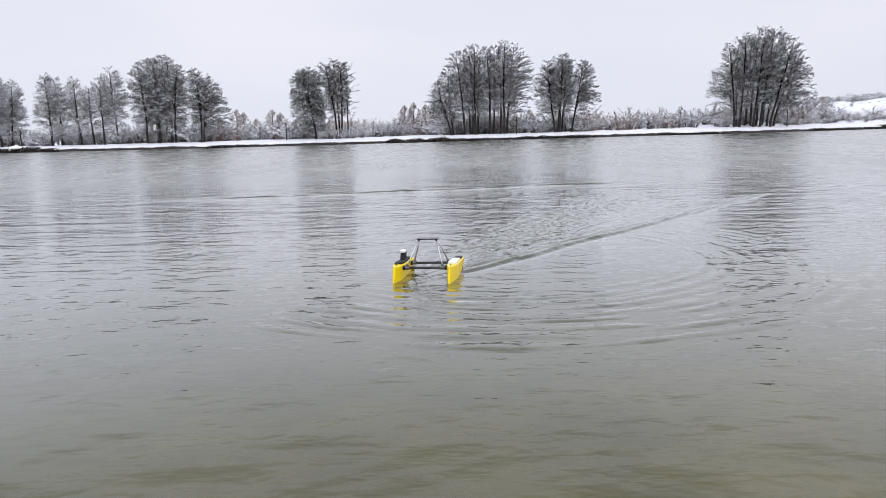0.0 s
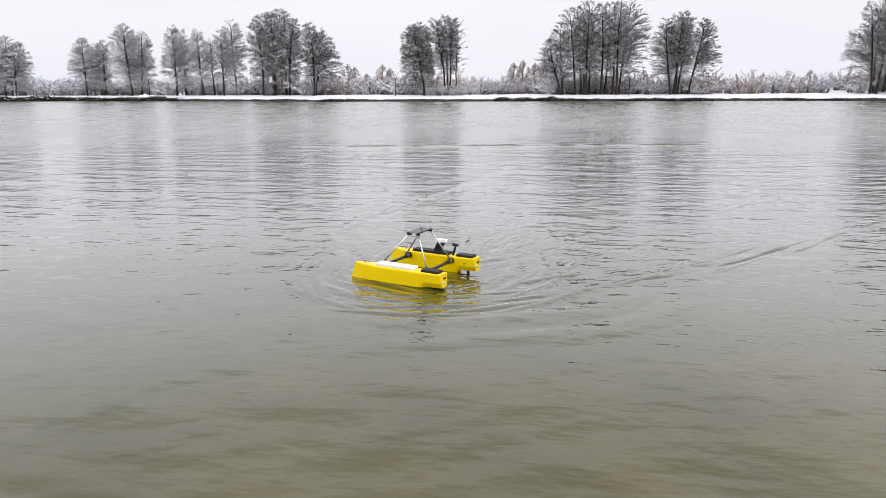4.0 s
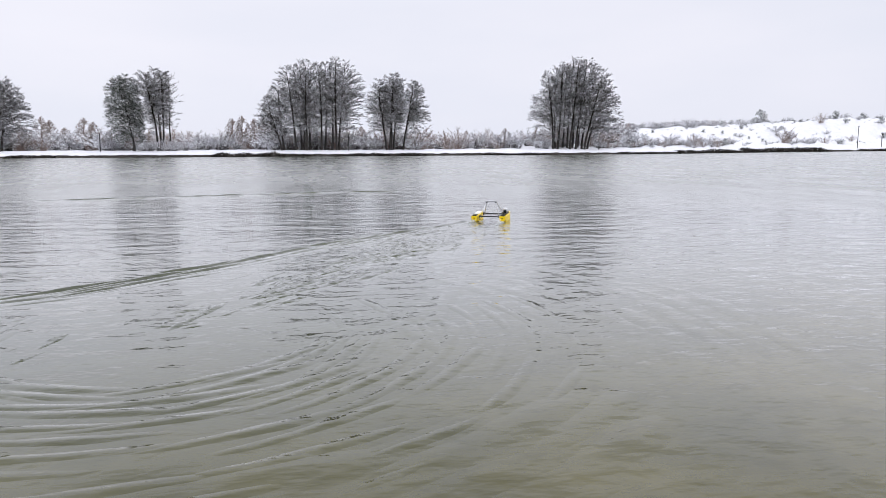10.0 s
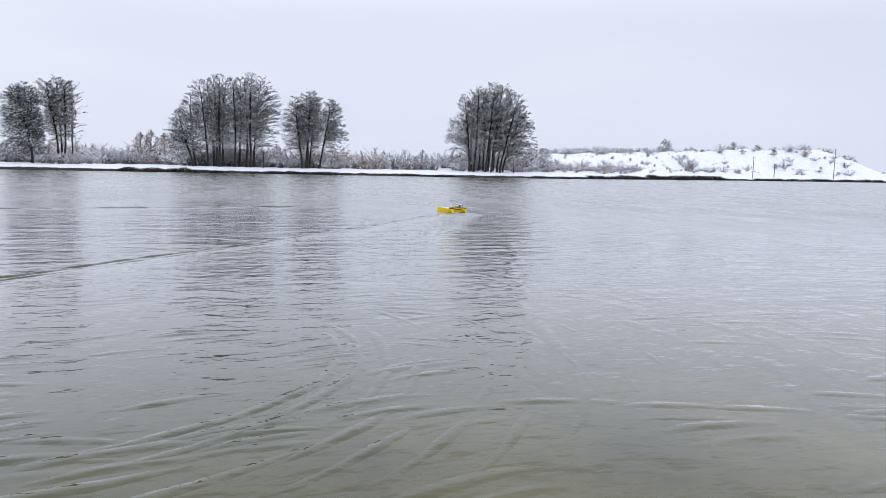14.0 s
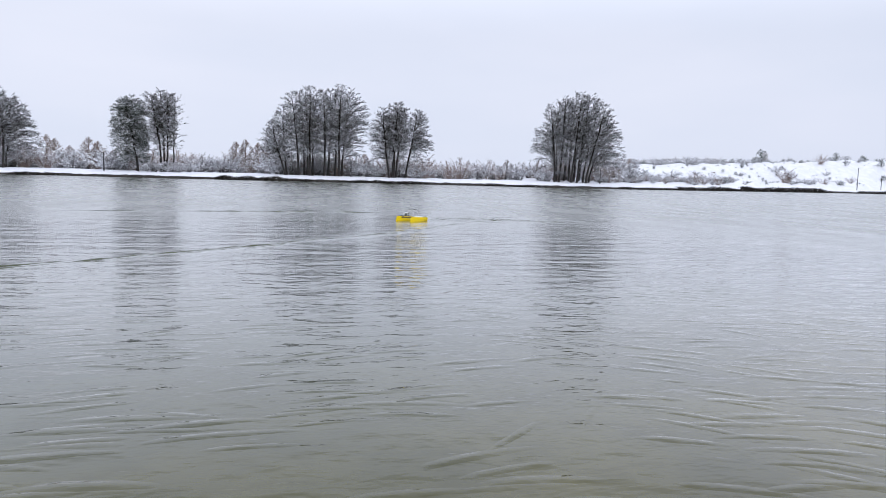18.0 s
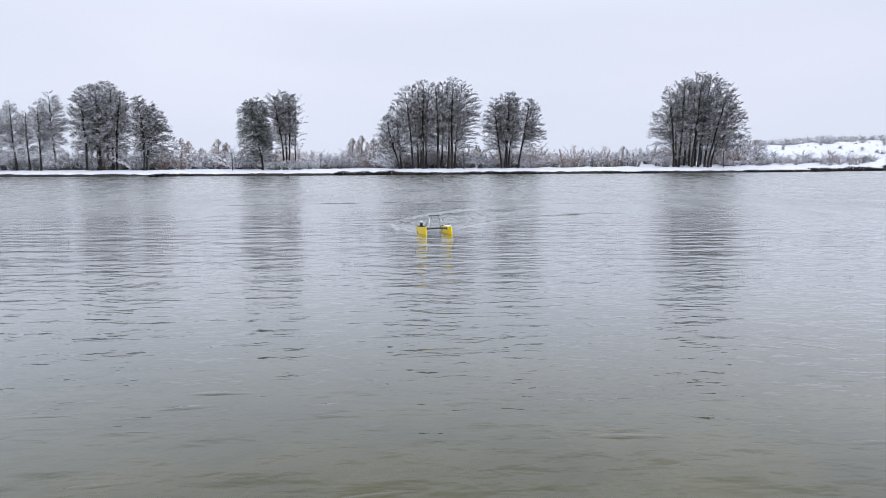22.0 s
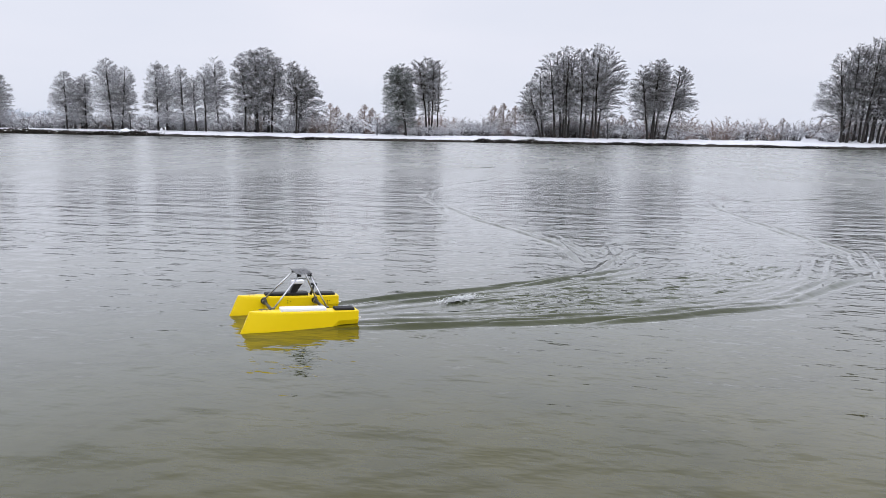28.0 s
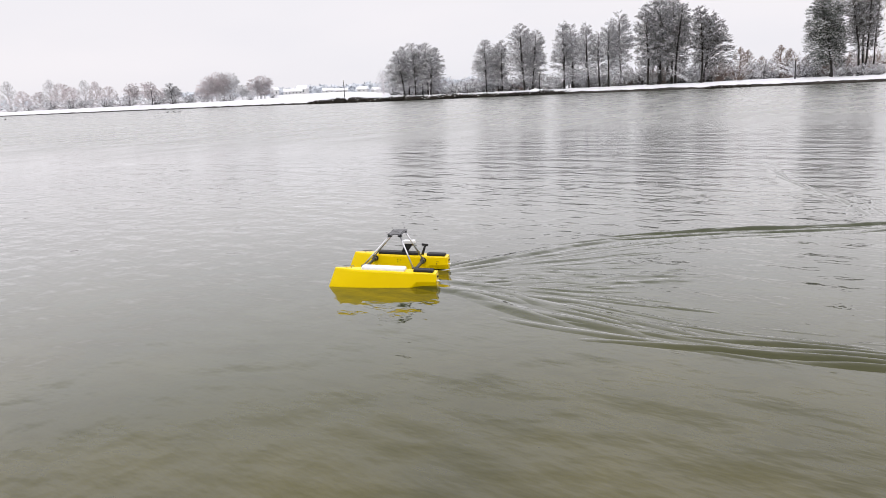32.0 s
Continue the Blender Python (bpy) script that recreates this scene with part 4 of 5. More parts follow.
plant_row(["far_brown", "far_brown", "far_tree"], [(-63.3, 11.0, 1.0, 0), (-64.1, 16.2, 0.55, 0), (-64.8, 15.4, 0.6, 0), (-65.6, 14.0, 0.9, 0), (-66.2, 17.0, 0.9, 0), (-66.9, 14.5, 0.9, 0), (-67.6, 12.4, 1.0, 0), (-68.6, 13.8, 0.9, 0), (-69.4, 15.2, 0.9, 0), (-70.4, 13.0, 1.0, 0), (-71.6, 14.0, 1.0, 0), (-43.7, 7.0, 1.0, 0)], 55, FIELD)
for i in range(64):
    az = -74 + 16.5 * (i + rnd.random()) / 64
    plant(rnd.choice(["far_bush", "far_bush", "bush_d"]), az, rnd.uniform(22, 60), rnd.uniform(0.9, 1.8), rnd.uniform(0, 360), 0, 1.5, "distant bushes")
for az, off, size in ((-57.0, 24, 1.1), (-55.6, 22, 1.2), (-53.7, 26, 0.8), (-55.1, 24, 0.9), (-52.0, 60, 0.7)):
    plant("bush_d", az, off, size, rnd.uniform(0, 360), 0, 1.3, "distant bushes")
plant("bush_d", -62.0, 22, 1.9, 40, 0, 1.0, "distant bushes")


def far_woods():
    """Low wooded horizon, many small crowns; uneven top. Air haze is painted in as blue-grey."""
    g = np.random.default_rng(31)
    p0, p1, r0, r1 = [], [], [], []
    for i in range(9000):
        az = g.uniform(-85, 62) if i < 4000 else g.uniform(-61, -35)
        d = g.uniform(760, 1000)
        hgt = (6.0 + 1.3 * noise.noise((az * 0.35, 1.7, 0)) + 0.9 * noise.noise((az * 2.1, 5.7, 0))) * (2.15 if -60 < az < -36 else 2.0 if az < -35 else 0.9)
        x, y = d * math.sin(radians(az)), d * math.cos(radians(az))
        h0 = g.uniform(0.0, 0.75)
        z = 2.4 + hgt * h0
        p0.append((x, y, z))
        p1.append((x + g.normal(0, 2.6), y + g.normal(0, 2.6), z + hgt * g.uniform(0.08, 0.3)))
        r0.append(g.uniform(0.9, 2.2))
        r1.append(g.uniform(0.2, 0.7))
    ob = mesh_object("far_woods", *sticks(p0, p1, np.array(r0), np.array(r1), 4), FAR_HAZE)
    tagged(ob, "low woods along the horizon, distance haze painted into their blue-grey", "woods", kind="stuff")


def crest_woods():
    """A low soft band of frosted young trees just behind the crest of the hill."""
    g = np.random.default_rng(37)
    n = 3600
    p0 = np.zeros((n, 3))
    for i in range(n):
        az = 22.4 + 11.5 * g.random() ** 1.15
        x, y, z = spot(az, g.uniform(92, 118))
        top = (2.3 + 0.9 * noise.noise((az * 1.1, 2.2, 0)) + 0.7 * noise.noise((az * 4.3, 7.2, 0))) * min(1.0, (34.4 - az) / 3.0)
        p0[i] = x, y, z + top * g.random()
    p1 = p0 + g.normal(0, 0.34, (n, 3)) + np.array([0, 0, 0.16])
    ob = mesh_object("young_woods", *sticks(p0, p1, g.uniform(0.10, 0.24, n), 0.05, 3), TWIG_FROST)
    tagged(ob, "low band of frosted young trees behind the hill", "woods", kind="stuff")


far_woods()
crest_woods()


# ---- bank details ----
def make_reeds(seed, length):
    g = np.random.default_rng(seed)
    n = int(95 * length)
    x = g.uniform(-length / 2, length / 2, n)
    y = g.uniform(-0.5, 0.6, n)
    hump = 0.55 + 0.45 * np.sin(x * 1.7 + seed) * np.cos(x * 0.6)
    fall = np.clip(1.25 - (np.abs(x) / (length / 2)) ** 3, 0.25, 1)
    p0 = np.stack([x, y, np.full(n, -0.25)], 1)
    p1 = p0 + np.stack([g.normal(0, 0.22, n), g.normal(0, 0.2, n), (0.55 + g.random(n) * 1.0 * hump) * fall + 0.15], 1)
    root = thing("reed_clump", Matrix(), "clump of dark dead reeds at the snowy water's edge", "reeds", "reeds along the far bank", "stuff")
    stuff(mesh_object("stalk_mass", *sticks(p0, p1, 0.065, 0.035, 3), REED, root))
    keep = g.random(n) < 0.05
    q0 = p0[keep] + (p1[keep] - p0[keep]) * 0.85
    stuff(mesh_object("snow_cover", *sticks(q0, p1[keep] + np.array([0, 0, 0.06]), 0.06, 0.05, 3), SNOWCAP, root))
    return root


REEDS = [make_reeds(41, 5.0), make_reeds(42, 7.0), make_reeds(43, 3.0)]
REED_LEN = [5.0, 7.0, 3.0]
reed_seen = set()


def reeds(az0, az1, tall=1.0):
    """Reeds along the edge from one azimuth to another."""
    az = az0
    while az < az1:
        k = rnd.randrange(3)
        d = bank_d(az)
        half = math.degrees(REED_LEN[k] * 0.45 / d)
        x, y, _ = spot(az + half, 0.25)
        t2 = spot(az + half + 0.5, 0.25)
        m = pose(x, y, 0.12, 0, 0, math.degrees(math.atan2(t2[1] - y, t2[0] - x))) @ Matrix.Diagonal((rnd.uniform(1.2, 2.0) * (1.5 if abs(az) > 34 else 1.0), 1.6, tall * rnd.uniform(0.5, 0.95), 1))
        if k in reed_seen:
            copy_thing(REEDS[k], m)
        else:
            reed_seen.add(k)
            REEDS[k].matrix_basis = m
        az += rnd.uniform(1.1, 1.8) * half


for a0, a1, tall in ((-6.2, -0.9, 1.0), (3.3, 5.6, 0.9), (14.8, 17.2, 0.8), (28.4, 31.7, 1.5), (33.0, 36.6, 1.9), (40.4, 42.5, 1.3), (43.4, 48.5, 1.5), (-40.2, -34.2, 1.3), (-33.8, -30.8, 1.7), (-44.6, -40.9, 1.8), (-48.6, -45.3, 2.2), (-19.0, -18.2, 0.7), (24.9, 27.6, 0.7)):
    reeds(a0, a1, tall)


def snow_heap(az, size):
    bm = bmesh.new()
    bmesh.ops.create_icosphere(bm, subdivisions=3, radius=1.0)
    for v in bm.verts:
        n = 1 + 0.35 * noise.noise(v.co * 1.7 + Vector((az, 0, 0)))
        v.co = Vector((v.co.x * 1.7 * n, v.co.y * 0.9 * n, max(v.co.z, -0.3) * 0.75 * n))
    ob = part("snow_heap", bm, SNOWCAP, None, "", True)
    tagged(ob, "snow-laden heap of brush at the water's edge", "snow heap", "snow heaps on the bank")
    x, y, z = spot(az, 1.2)
    ob.matrix_basis = pose(x, y, z + 0.25, 0, 0, -az) @ Matrix.Diagonal((size, size, size, 1))


for az, size in ((-32.2, 0.7), (-31.7, 0.55)):
    snow_heap(az, size)


def lamp_post(az, off, h):
    root = thing("street_lamp", at_spot(az, off), "dark slim park lamp post with a pale lantern head, in snow", "street lamp", "lamps along the far path")
    bm = bmesh.new()
    rod(bm, (0, 0, 0), (0, 0, h * 0.9), 0.026 * h, 0.02 * h)
    rod(bm, (0, 0, 0), (0, 0, 0.5), 0.036 * h, 0.032 * h)
    part("pole", bm, POLE, root)
    bm = bmesh.new()
    rod(bm, (0, 0, h * 0.9), (0, 0, h * 0.985), 0.03 * h, 0.048 * h)
    part("lantern", bm, LAMP_HEAD, root)
    bm = bmesh.new()
    rod(bm, (0, 0, h * 0.985), (0, 0, h * 1.02), 0.066 * h, 0.025 * h)
    part("cap", bm, SNOWCAP, root, "snow-capped lantern top")


for az, off, h in ((-14.0, 8, 3.9), (3.65, 8, 4.0), (22.9, 8, 3.9), (-31.8, 10, 4.3), (-46.7, 9, 5.0), (-60.5, 12, 7.2)):
    lamp_post(az, off, h)


def utility_pole(az, off, h):
    root = thing("wooden_pole", at_spot(az, off), "thin dark wooden pole standing on the snowy bank", "pole", "poles below the hill")
    bm = bmesh.new()
    rod(bm, (0, 0, -0.3), (0, 0, h), 0.13, 0.08)
    part("shaft", bm, BARK, root)
    bm = bmesh.new()
    rod(bm, (-0.35, 0, h * 0.965), (0.35, 0, h * 0.965), 0.05)
    part("crossbar", bm, BARK, root)


for az, off, h in ((40.3, 6, 7.0), (45.45, 4, 11.5), (41.7, 14, 4.5)):
    utility_pole(az, off, h)


def house(az, off, wide, deep, high, roof, turn, windows):
    x, y, z = spot(az, off)
    root = thing("house", pose(x, y, z, 0, 0, -az + turn), "distant grey house with a snow-covered roof beyond the field", "house", "houses across the field")
    bm = bmesh.new()
    box(bm, (-wide / 2, -deep / 2, -0.5), (wide / 2, deep / 2, high))
    part("wall", bm, PLASTER, root)
    bm = bmesh.new()
    o = 0.5
    v = [bm.verts.new(p) for p in ((-wide / 2 - o, -deep / 2 - o, high), (wide / 2 + o, -deep / 2 - o, high), (wide / 2 + o, deep / 2 + o, high), (-wide / 2 - o, deep / 2 + o, high), (-wide / 2 - o, 0, high + roof), (wide / 2 + o, 0, high + roof))]
    for f in ((0, 1, 5, 4), (2, 3, 4, 5), (0, 4, 3), (1, 2, 5), (3, 2, 1, 0)):
        bm.faces.new([v[i] for i in f])
    part("roof", bm, SNOWCAP, root, "snow-covered gable roof")
    for i in range(windows):
        bm = bmesh.new()
        wx = -wide / 2 + wide * (i + 0.5) / windows
        box(bm, (wx - 0.45, -deep / 2 - 0.06, high * 0.40), (wx + 0.45, -deep / 2 + 0.04, high * 0.74))
        part("window", bm, PANE, root)


house(-50.55, 330, 13.0, 8, 2.6, 2.0, 6, 5)
house(-49.8, 350, 7.0, 9, 4.4, 2.6, -16, 2)
house(-51.85, 355, 4.4, 7, 4.6, 2.2, 20, 1)
house(-47.9, 330, 7.5, 7, 2.0, 1.8, 10, 2)
house(-46.9, 340, 8.5, 7, 1.8, 1.7, -8, 3)
house(-45.3, 335, 7.0, 7, 2.4, 1.9, -15, 2)
house(-44.3, 340, 5.0, 7, 2.0, 1.8, 20, 1)


def duck(x, y, turn):
    root = thing("duck", pose(x, y, 0, 0, 0, turn), "small dark duck floating on the pond", "duck", "ducks on the pond")
    bm = bmesh.new()
    bmesh.ops.create_uvsphere(bm, u_segments=12, v_segments=8, radius=1.0, matrix=Matrix.Translation((0, 0, 0.09)) @ Matrix.Diagonal((0.34, 0.16, 0.14, 1)))
    part("body", bm, FEATHER, root, "", True)
    bm = bmesh.new()
    bmesh.ops.create_uvsphere(bm, u_segments=10, v_segments=7, radius=0.075, matrix=Matrix.Translation((0.27, 0, 0.32)))
    rod(bm, (0.24, 0, 0.15), (0.26, 0, 0.3), 0.055)
    rod(bm, (0.33, 0, 0.31), (0.42, 0, 0.30), 0.03, 0.012)
    part("head", bm, FEATHER, root, "", True)


for x, y, turn in ((-177.5, 104.2, 20), (-172, 102.9, 200), (-168.5, 102.2, 10), (-250, 92, 30), (-231, 85, 190)):
    duck(x, y, turn)


# ---- the boat: a small unmanned catamaran; x ahead, y to port, z up from the waterline ----
HULL_Y, HULL_W = 0.375, 0.078
DECK_BOW, DECK_STERN = 0.208, 0.158


def deck_z(x):
    return DECK_STERN + (DECK_BOW - DECK_STERN) * (x + 0.58) / 1.14


def hull_mesh(side):
    """A slab-sided hull with a reverse-raked stem; the stern underside is cut up clear of the water."""
    bm = bmesh.new()
    n, rings = 26, []
    for i in range(n + 1):
        u = i / n
        top_x, low_x = -0.58 + 1.10 * u, -0.585 + 1.235 * u
        w = HULL_W * (1 - max(0.0, (u - 0.62) / 0.38) ** 2.0 * 0.84)
        w *= 0.93 + 0.07 * smooth01(u / 0.12)
        zt = deck_z(top_x)
        zb = -0.10 + 0.112 * smooth01((0.26 - u) / 0.08) + 0.07 * max(0, (u - 0.85) / 0.15) ** 2
        ring = []
        for f, wz in ((0.0, 0.55), (0.35, 0.92), (0.93, 1.0), (0.985, 0.965), (1.0, 0.86)):
            ring.append((f, wz))
        pts = [(f, -wz) for f, wz in ring] + [(f, wz) for f, wz in reversed(ring)]
        row = []
        for f, wz in pts:
            z = zb + (zt - zb) * f
            k = (z + 0.10) / (zt + 0.10)
            row.append(bm.verts.new((low_x + (top_x - low_x) * k, side * HULL_Y + w * wz, z)))
        rings.append(row)
    m = len(rings[0])
    for i in range(n):
        for j in range(m):
            bm.faces.new((rings[i][j], rings[i + 1][j], rings[i + 1][(j + 1) % m], rings[i][(j + 1) % m]))
    bm.faces.new(rings[0][::-1])
    bm.faces.new(rings[-1])
    return bm


def hatch(parent, name, x0, x1, y, w, h, mat, label):
    """A rounded cover lying on the sloping deck."""
    bm = bmesh.new()
    zc = deck_z((x0 + x1) / 2)
    slope = math.degrees(math.atan((DECK_BOW - DECK_STERN) / 1.14))
    m = pose((x0 + x1) / 2, y, zc, 0, -slope, 0)
    l = (x1 - x0) / 2
    box(bm, (-l, -w / 2, -0.006), (l, w / 2, h), m, min(h * 0.45, 0.016))
    return part(name, bm, mat, parent, label)


def cleat(parent, x, y):
    bm = bmesh.new()
    z = deck_z(x)
    for dx in (-0.025, 0.025):
        rod(bm, (x + dx, y, z - 0.004), (x + dx, y, z + 0.020), 0.004, sides=8)
    rod(bm, (x - 0.055, y, z + 0.021), (x + 0.055, y, z + 0.021), 0.0045, sides=8)
    part("cleat", bm, STEEL, parent, "small steel deck cleat", True)


def clamp(parent, x, y, z):
    bm = bmesh.new()
    rod(bm, (x, y - 0.028, z), (x, y + 0.028, z), 0.027, sides=14)
    box(bm, (x - 0.014, y - 0.016, z + 0.015), (x + 0.014, y + 0.016, z + 0.05), None, 0.004)
    part("clamp", bm, STEEL, parent, "tube clamp", False)


def build_boat():
    boat = thing("catamaran_boat", Matrix(), "small unmanned yellow catamaran with black crossbeams and a raised instrument plate", "boat")
    for side, name in ((1, "port_hull"), (-1, "starboard_hull")):
        hull = part("hull", hull_mesh(side), YELLOW, boat, "glossy yellow slab-sided hull", False)
        y = side * HULL_Y
        cleat(hull, 0.375, y)
        hatch(hull, "stern_hatch", -0.545, -0.335, y, 0.105, 0.026, BLACK, "black stern hatch cover")
        bm = bmesh.new()
        box(bm, (-0.590, y - 0.03, 0.098), (-0.578, y + 0.012, 0.116), None, 0.003)
        part("label_plate", bm, BLACK, hull, "small black plate on the transom")
        bm = bmesh.new()
        rod(bm, (-0.578, y + 0.045, 0.075), (-0.612, y + 0.045, 0.075), 0.009)
        part("hose_fitting", bm, WHITE, hull, "short white stern fitting")
        bm = bmesh.new()
        rod(bm, (-0.46, y, 0.03), (-0.46, y, -0.05), 0.016)
        rod(bm, (-0.54, y, -0.06), (-0.38, y, -0.06), 0.032, 0.026, 14)
        part("thruster", bm, BLACK, hull, "black thruster pod under the stern")
        for bx, bz in ((-0.03, 0.125), (0.0, 0.11), (0.0, 0.135), (-0.47, 0.105), (-0.45, 0.105), (-0.45, 0.08)):
            bm = bmesh.new()
            yy = y - side * (HULL_W + 0.001)
            rod(bm, (bx, yy + side * 0.006, bz), (bx, yy - side * 0.002, bz), 0.005, sides=8)
            part("bolt", bm, BLACK, hull)
    # covers
    hatch(boat, "white_cover", -0.245, 0.225, HULL_Y, 0.118, 0.034, WHITE, "long white padded hatch cover")
    hatch(boat, "black_cover", -0.240, 0.235, -HULL_Y, 0.112, 0.030, BLACK, "long black hatch cover")
    # crossbeams
    for x in (0.26, -0.30):
        z = deck_z(x) - 0.045
        bm = bmesh.new()
        rod(bm, (x, -HULL_Y + 0.055, z), (x, HULL_Y - 0.055, z), 0.0175, sides=16)
        part("crossbeam", bm, TUBE, boat, "black crossbeam tube", True)
        for y in (-0.245, 0.245):
            clamp(boat, x, y, z)
        for s in (-1, 1):
            bm = bmesh.new()
            rod(bm, (x, s * (HULL_Y - HULL_W - 0.022), z), (x, s * (HULL_Y - HULL_W + 0.01), z), 0.032, sides=16)
            part("beam_flange", bm, BLACK, boat)
    # mast: four struts to the plate
    plate_z, px = 0.512, -0.085
    for x, top in ((0.26, px + 0.055), (-0.30, px - 0.055)):
        for s in (-1, 1):
            bm = bmesh.new()
            rod(bm, (x, s * 0.245, deck_z(x) - 0.01), (top, s * 0.125, plate_z - 0.012), 0.0085, sides=10)
            part("strut", bm, ALU, boat, "thin aluminium strut", True)
    for s in (-1, 1):
        for dx in (-0.055, 0.055):
            bm = bmesh.new()
            box(bm, (px + dx - 0.022, s * 0.125 - 0.014, plate_z - 0.030), (px + dx + 0.022, s * 0.125 + 0.014, plate_z - 0.012), None, 0.004)
            part("strut_bracket", bm, BLACK, boat)
    bm = bmesh.new()
    box(bm, (px - 0.08, -0.15, plate_z - 0.003), (px + 0.08, 0.15, plate_z + 0.003), None, 0.002)
    plate = part("instrument_plate", bm, PLATE, boat, "thin smoked instrument plate on four struts")
    for dx in (-0.066, 0.066):
        bm = bmesh.new()
        box(bm, (px + dx - 0.006, -0.15, plate_z - 0.011), (px + dx + 0.006, 0.15, plate_z - 0.004), None, 0.002)
        part("edge_rail", bm, BLACK, plate, "black rail under the plate's edge")
    for i, (ax, ay, tx, ty) in enumerate(((0.06, 0.12, 0.03, 0.02), (0.02, -0.06, -0.02, 0.01), (-0.05, 0.05, -0.03, 0.0), (-0.06, -0.12, 0.01, -0.02), (0.07, -0.13, 0.03, -0.03))):
        bm = bmesh.new()
        rod(bm, (px + ax, ay, plate_z), (px + ax + tx, ay + ty, plate_z + 0.024), 0.0018, sides=6)
        rod(bm, (px + ax + tx, ay + ty, plate_z + 0.021), (px + ax + tx, ay + ty, plate_z + 0.026), 0.005, sides=8)
        part("antenna_pin", bm, STEEL, plate)
    # sensor on its slanted bracket, on the starboard hull
    bm = bmesh.new()
    z0 = deck_z(-0.07) + 0.028
    v = []
    for x, z, w in ((-0.035, z0, 0.03), (-0.105, z0, 0.03), (-0.175, 0.305, 0.028), (-0.085, 0.305, 0.028)):
        v.append((x, z, w))
    ring = [[bm.verts.new((x, -HULL_Y + s * w, z)) for x, z, w in v] for s in (-1, 1)]
    bm.faces.new(ring[0])
    bm.faces.new(ring[1][::-1])
    for k in range(4):
        bm.faces.new((ring[0][k], ring[1][k], ring[1][(k + 1) % 4], ring[0][(k + 1) % 4]))
    bracket = part("sensor_bracket", bm, BLACK, boat, "slanted black sensor bracket")
    bm = bmesh.new()
    box(bm, (-0.200, -HULL_Y - 0.036, 0.305), (-0.060, -HULL_Y + 0.036, 0.344), None, 0.012)
    part("sensor_box", bm, WHITE, bracket, "white sensor box")
    # T-shaped handle between the black covers
    bm = bmesh.new()
    zb = deck_z(-0.29)
    rod(bm, (-0.275, -HULL_Y, zb), (-0.315, -HULL_Y, 0.285), 0.016, 0.011, 10)
    rod(bm, (-0.345, -HULL_Y, 0.283), (-0.275, -HULL_Y, 0.291), 0.014, sides=10)
    part("tiller_handle", bm, BLACK, boat, "black T-shaped handle", True)
    # cable drooping from the rear beam to the port hull
    bm = bmesh.new()
    pts = [Vector((-0.315 - 0.05 * math.sin(math.pi * k / 8), 0.22 + 0.075 * k / 8, 0.13 - 0.075 * math.sin(math.pi * k / 8) - 0.03 * k / 8)) for k in range(9)]
    for a, b in zip(pts, pts[1:]):
        rod(bm, a, b, 0.006, sides=7)
    part("cable", bm, TUBE, boat, "drooping black cable", True)
    return boat


BOAT = build_boat()

# seconds, x, y, heading, bow-up, heel
COURSE = [
    (0.0, -0.62, 10.11, 264.0, 0.7, -0.3), (1.0, -0.83, 9.02, 262.9, 0.8, -0.2), (2.0, -0.96, 8.13, 251.0, 1.6, 0.4), (3.0, -1.26, 7.71, 222.4, -0.6, 0.2),
    (3.5, -1.45, 7.64, 190.0, -1.8, 1.0), (4.5, -1.86, 7.76, 134.0, -2.2, 1.2), (5.5, -1.70, 8.05, 82.2, -2.0, 1.0), (6.0, -1.64, 8.38, 66.0, 0.4, -0.4),
    (7.0, -0.22, 10.41, 62.3, 1.0, 0.2), (8.0, 1.56, 13.48, 61.9, 0.4, 0.0), (9.0, 3.42, 16.37, 63.5, 0.2, 0.4), (10.0, 5.04, 19.08, 64.5, 0.2, 0.3),
    (11.0, 6.75, 22.26, 64.4, 0.2, 0.2), (12.0, 8.40, 25.48, 66.0, 0.0, 0.0), (13.0, 10.02, 29.20, 71.0, 0.0, 0.0), (13.5, 10.42, 30.60, 84.0, 0.2, 0.2),
    (14.5, 10.10, 32.30, 138.0, 0.0, 0.0), (15.5, 8.70, 32.85, 185.0, 0.4, 0.0), (16.0, 7.86, 32.95, 192.0, 0.2, 0.0), (17.0, 6.14, 32.36, 219.0, 0.0, 0.0),
    (18.0, 4.60, 31.10, 225.3, 0.5, 0.0), (19.0, 2.68, 28.92, 236.0, 0.3, 0.0), (20.0, 1.24, 26.73, 248.5, 0.4, 0.0), (21.0, 0.30, 23.90, 272.0, 0.3, 0.0),
    (22.0, 0.50, 21.35, 281.0, 0.6, 0.0), (23.0, 1.30, 18.22, 283.2, 1.6, 0.4), (24.0, 2.35, 14.98, 283.8, 2.5, 0.6), (24.5, 2.78, 13.48, 279.0, 2.5, 0.2),
    (25.5, 2.35, 11.00, 243.0, 3.2, 0.6), (26.5, 0.96, 9.33, 220.2, 3.6, 0.6), (27.0, -0.24, 8.59, 213.8, 3.2, 0.5), (28.0, -2.71, 7.23, 212.9, 0.8, 0.0),
    (29.0, -3.59, 6.77, 213.0, -0.1, -0.2), (30.0, -4.19, 6.47, 210.4, 0.5, -0.1), (31.0, -4.72, 6.19, 208.5, 0.2, -0.4), (32.0, -5.50, 5.70, 209.5, 0.6, 0.0),
]
CT = [c[0] for c in COURSE]


def boat_at(t):
    if t < 0.0:
        return [-0.62 - 1.02 * t, 10.11 - 2.3 * t, 250.0, 0.0, 0.0]
    return [float(np.interp(t, CT, [c[k] for c in COURSE])) for k in range(1, 6)]


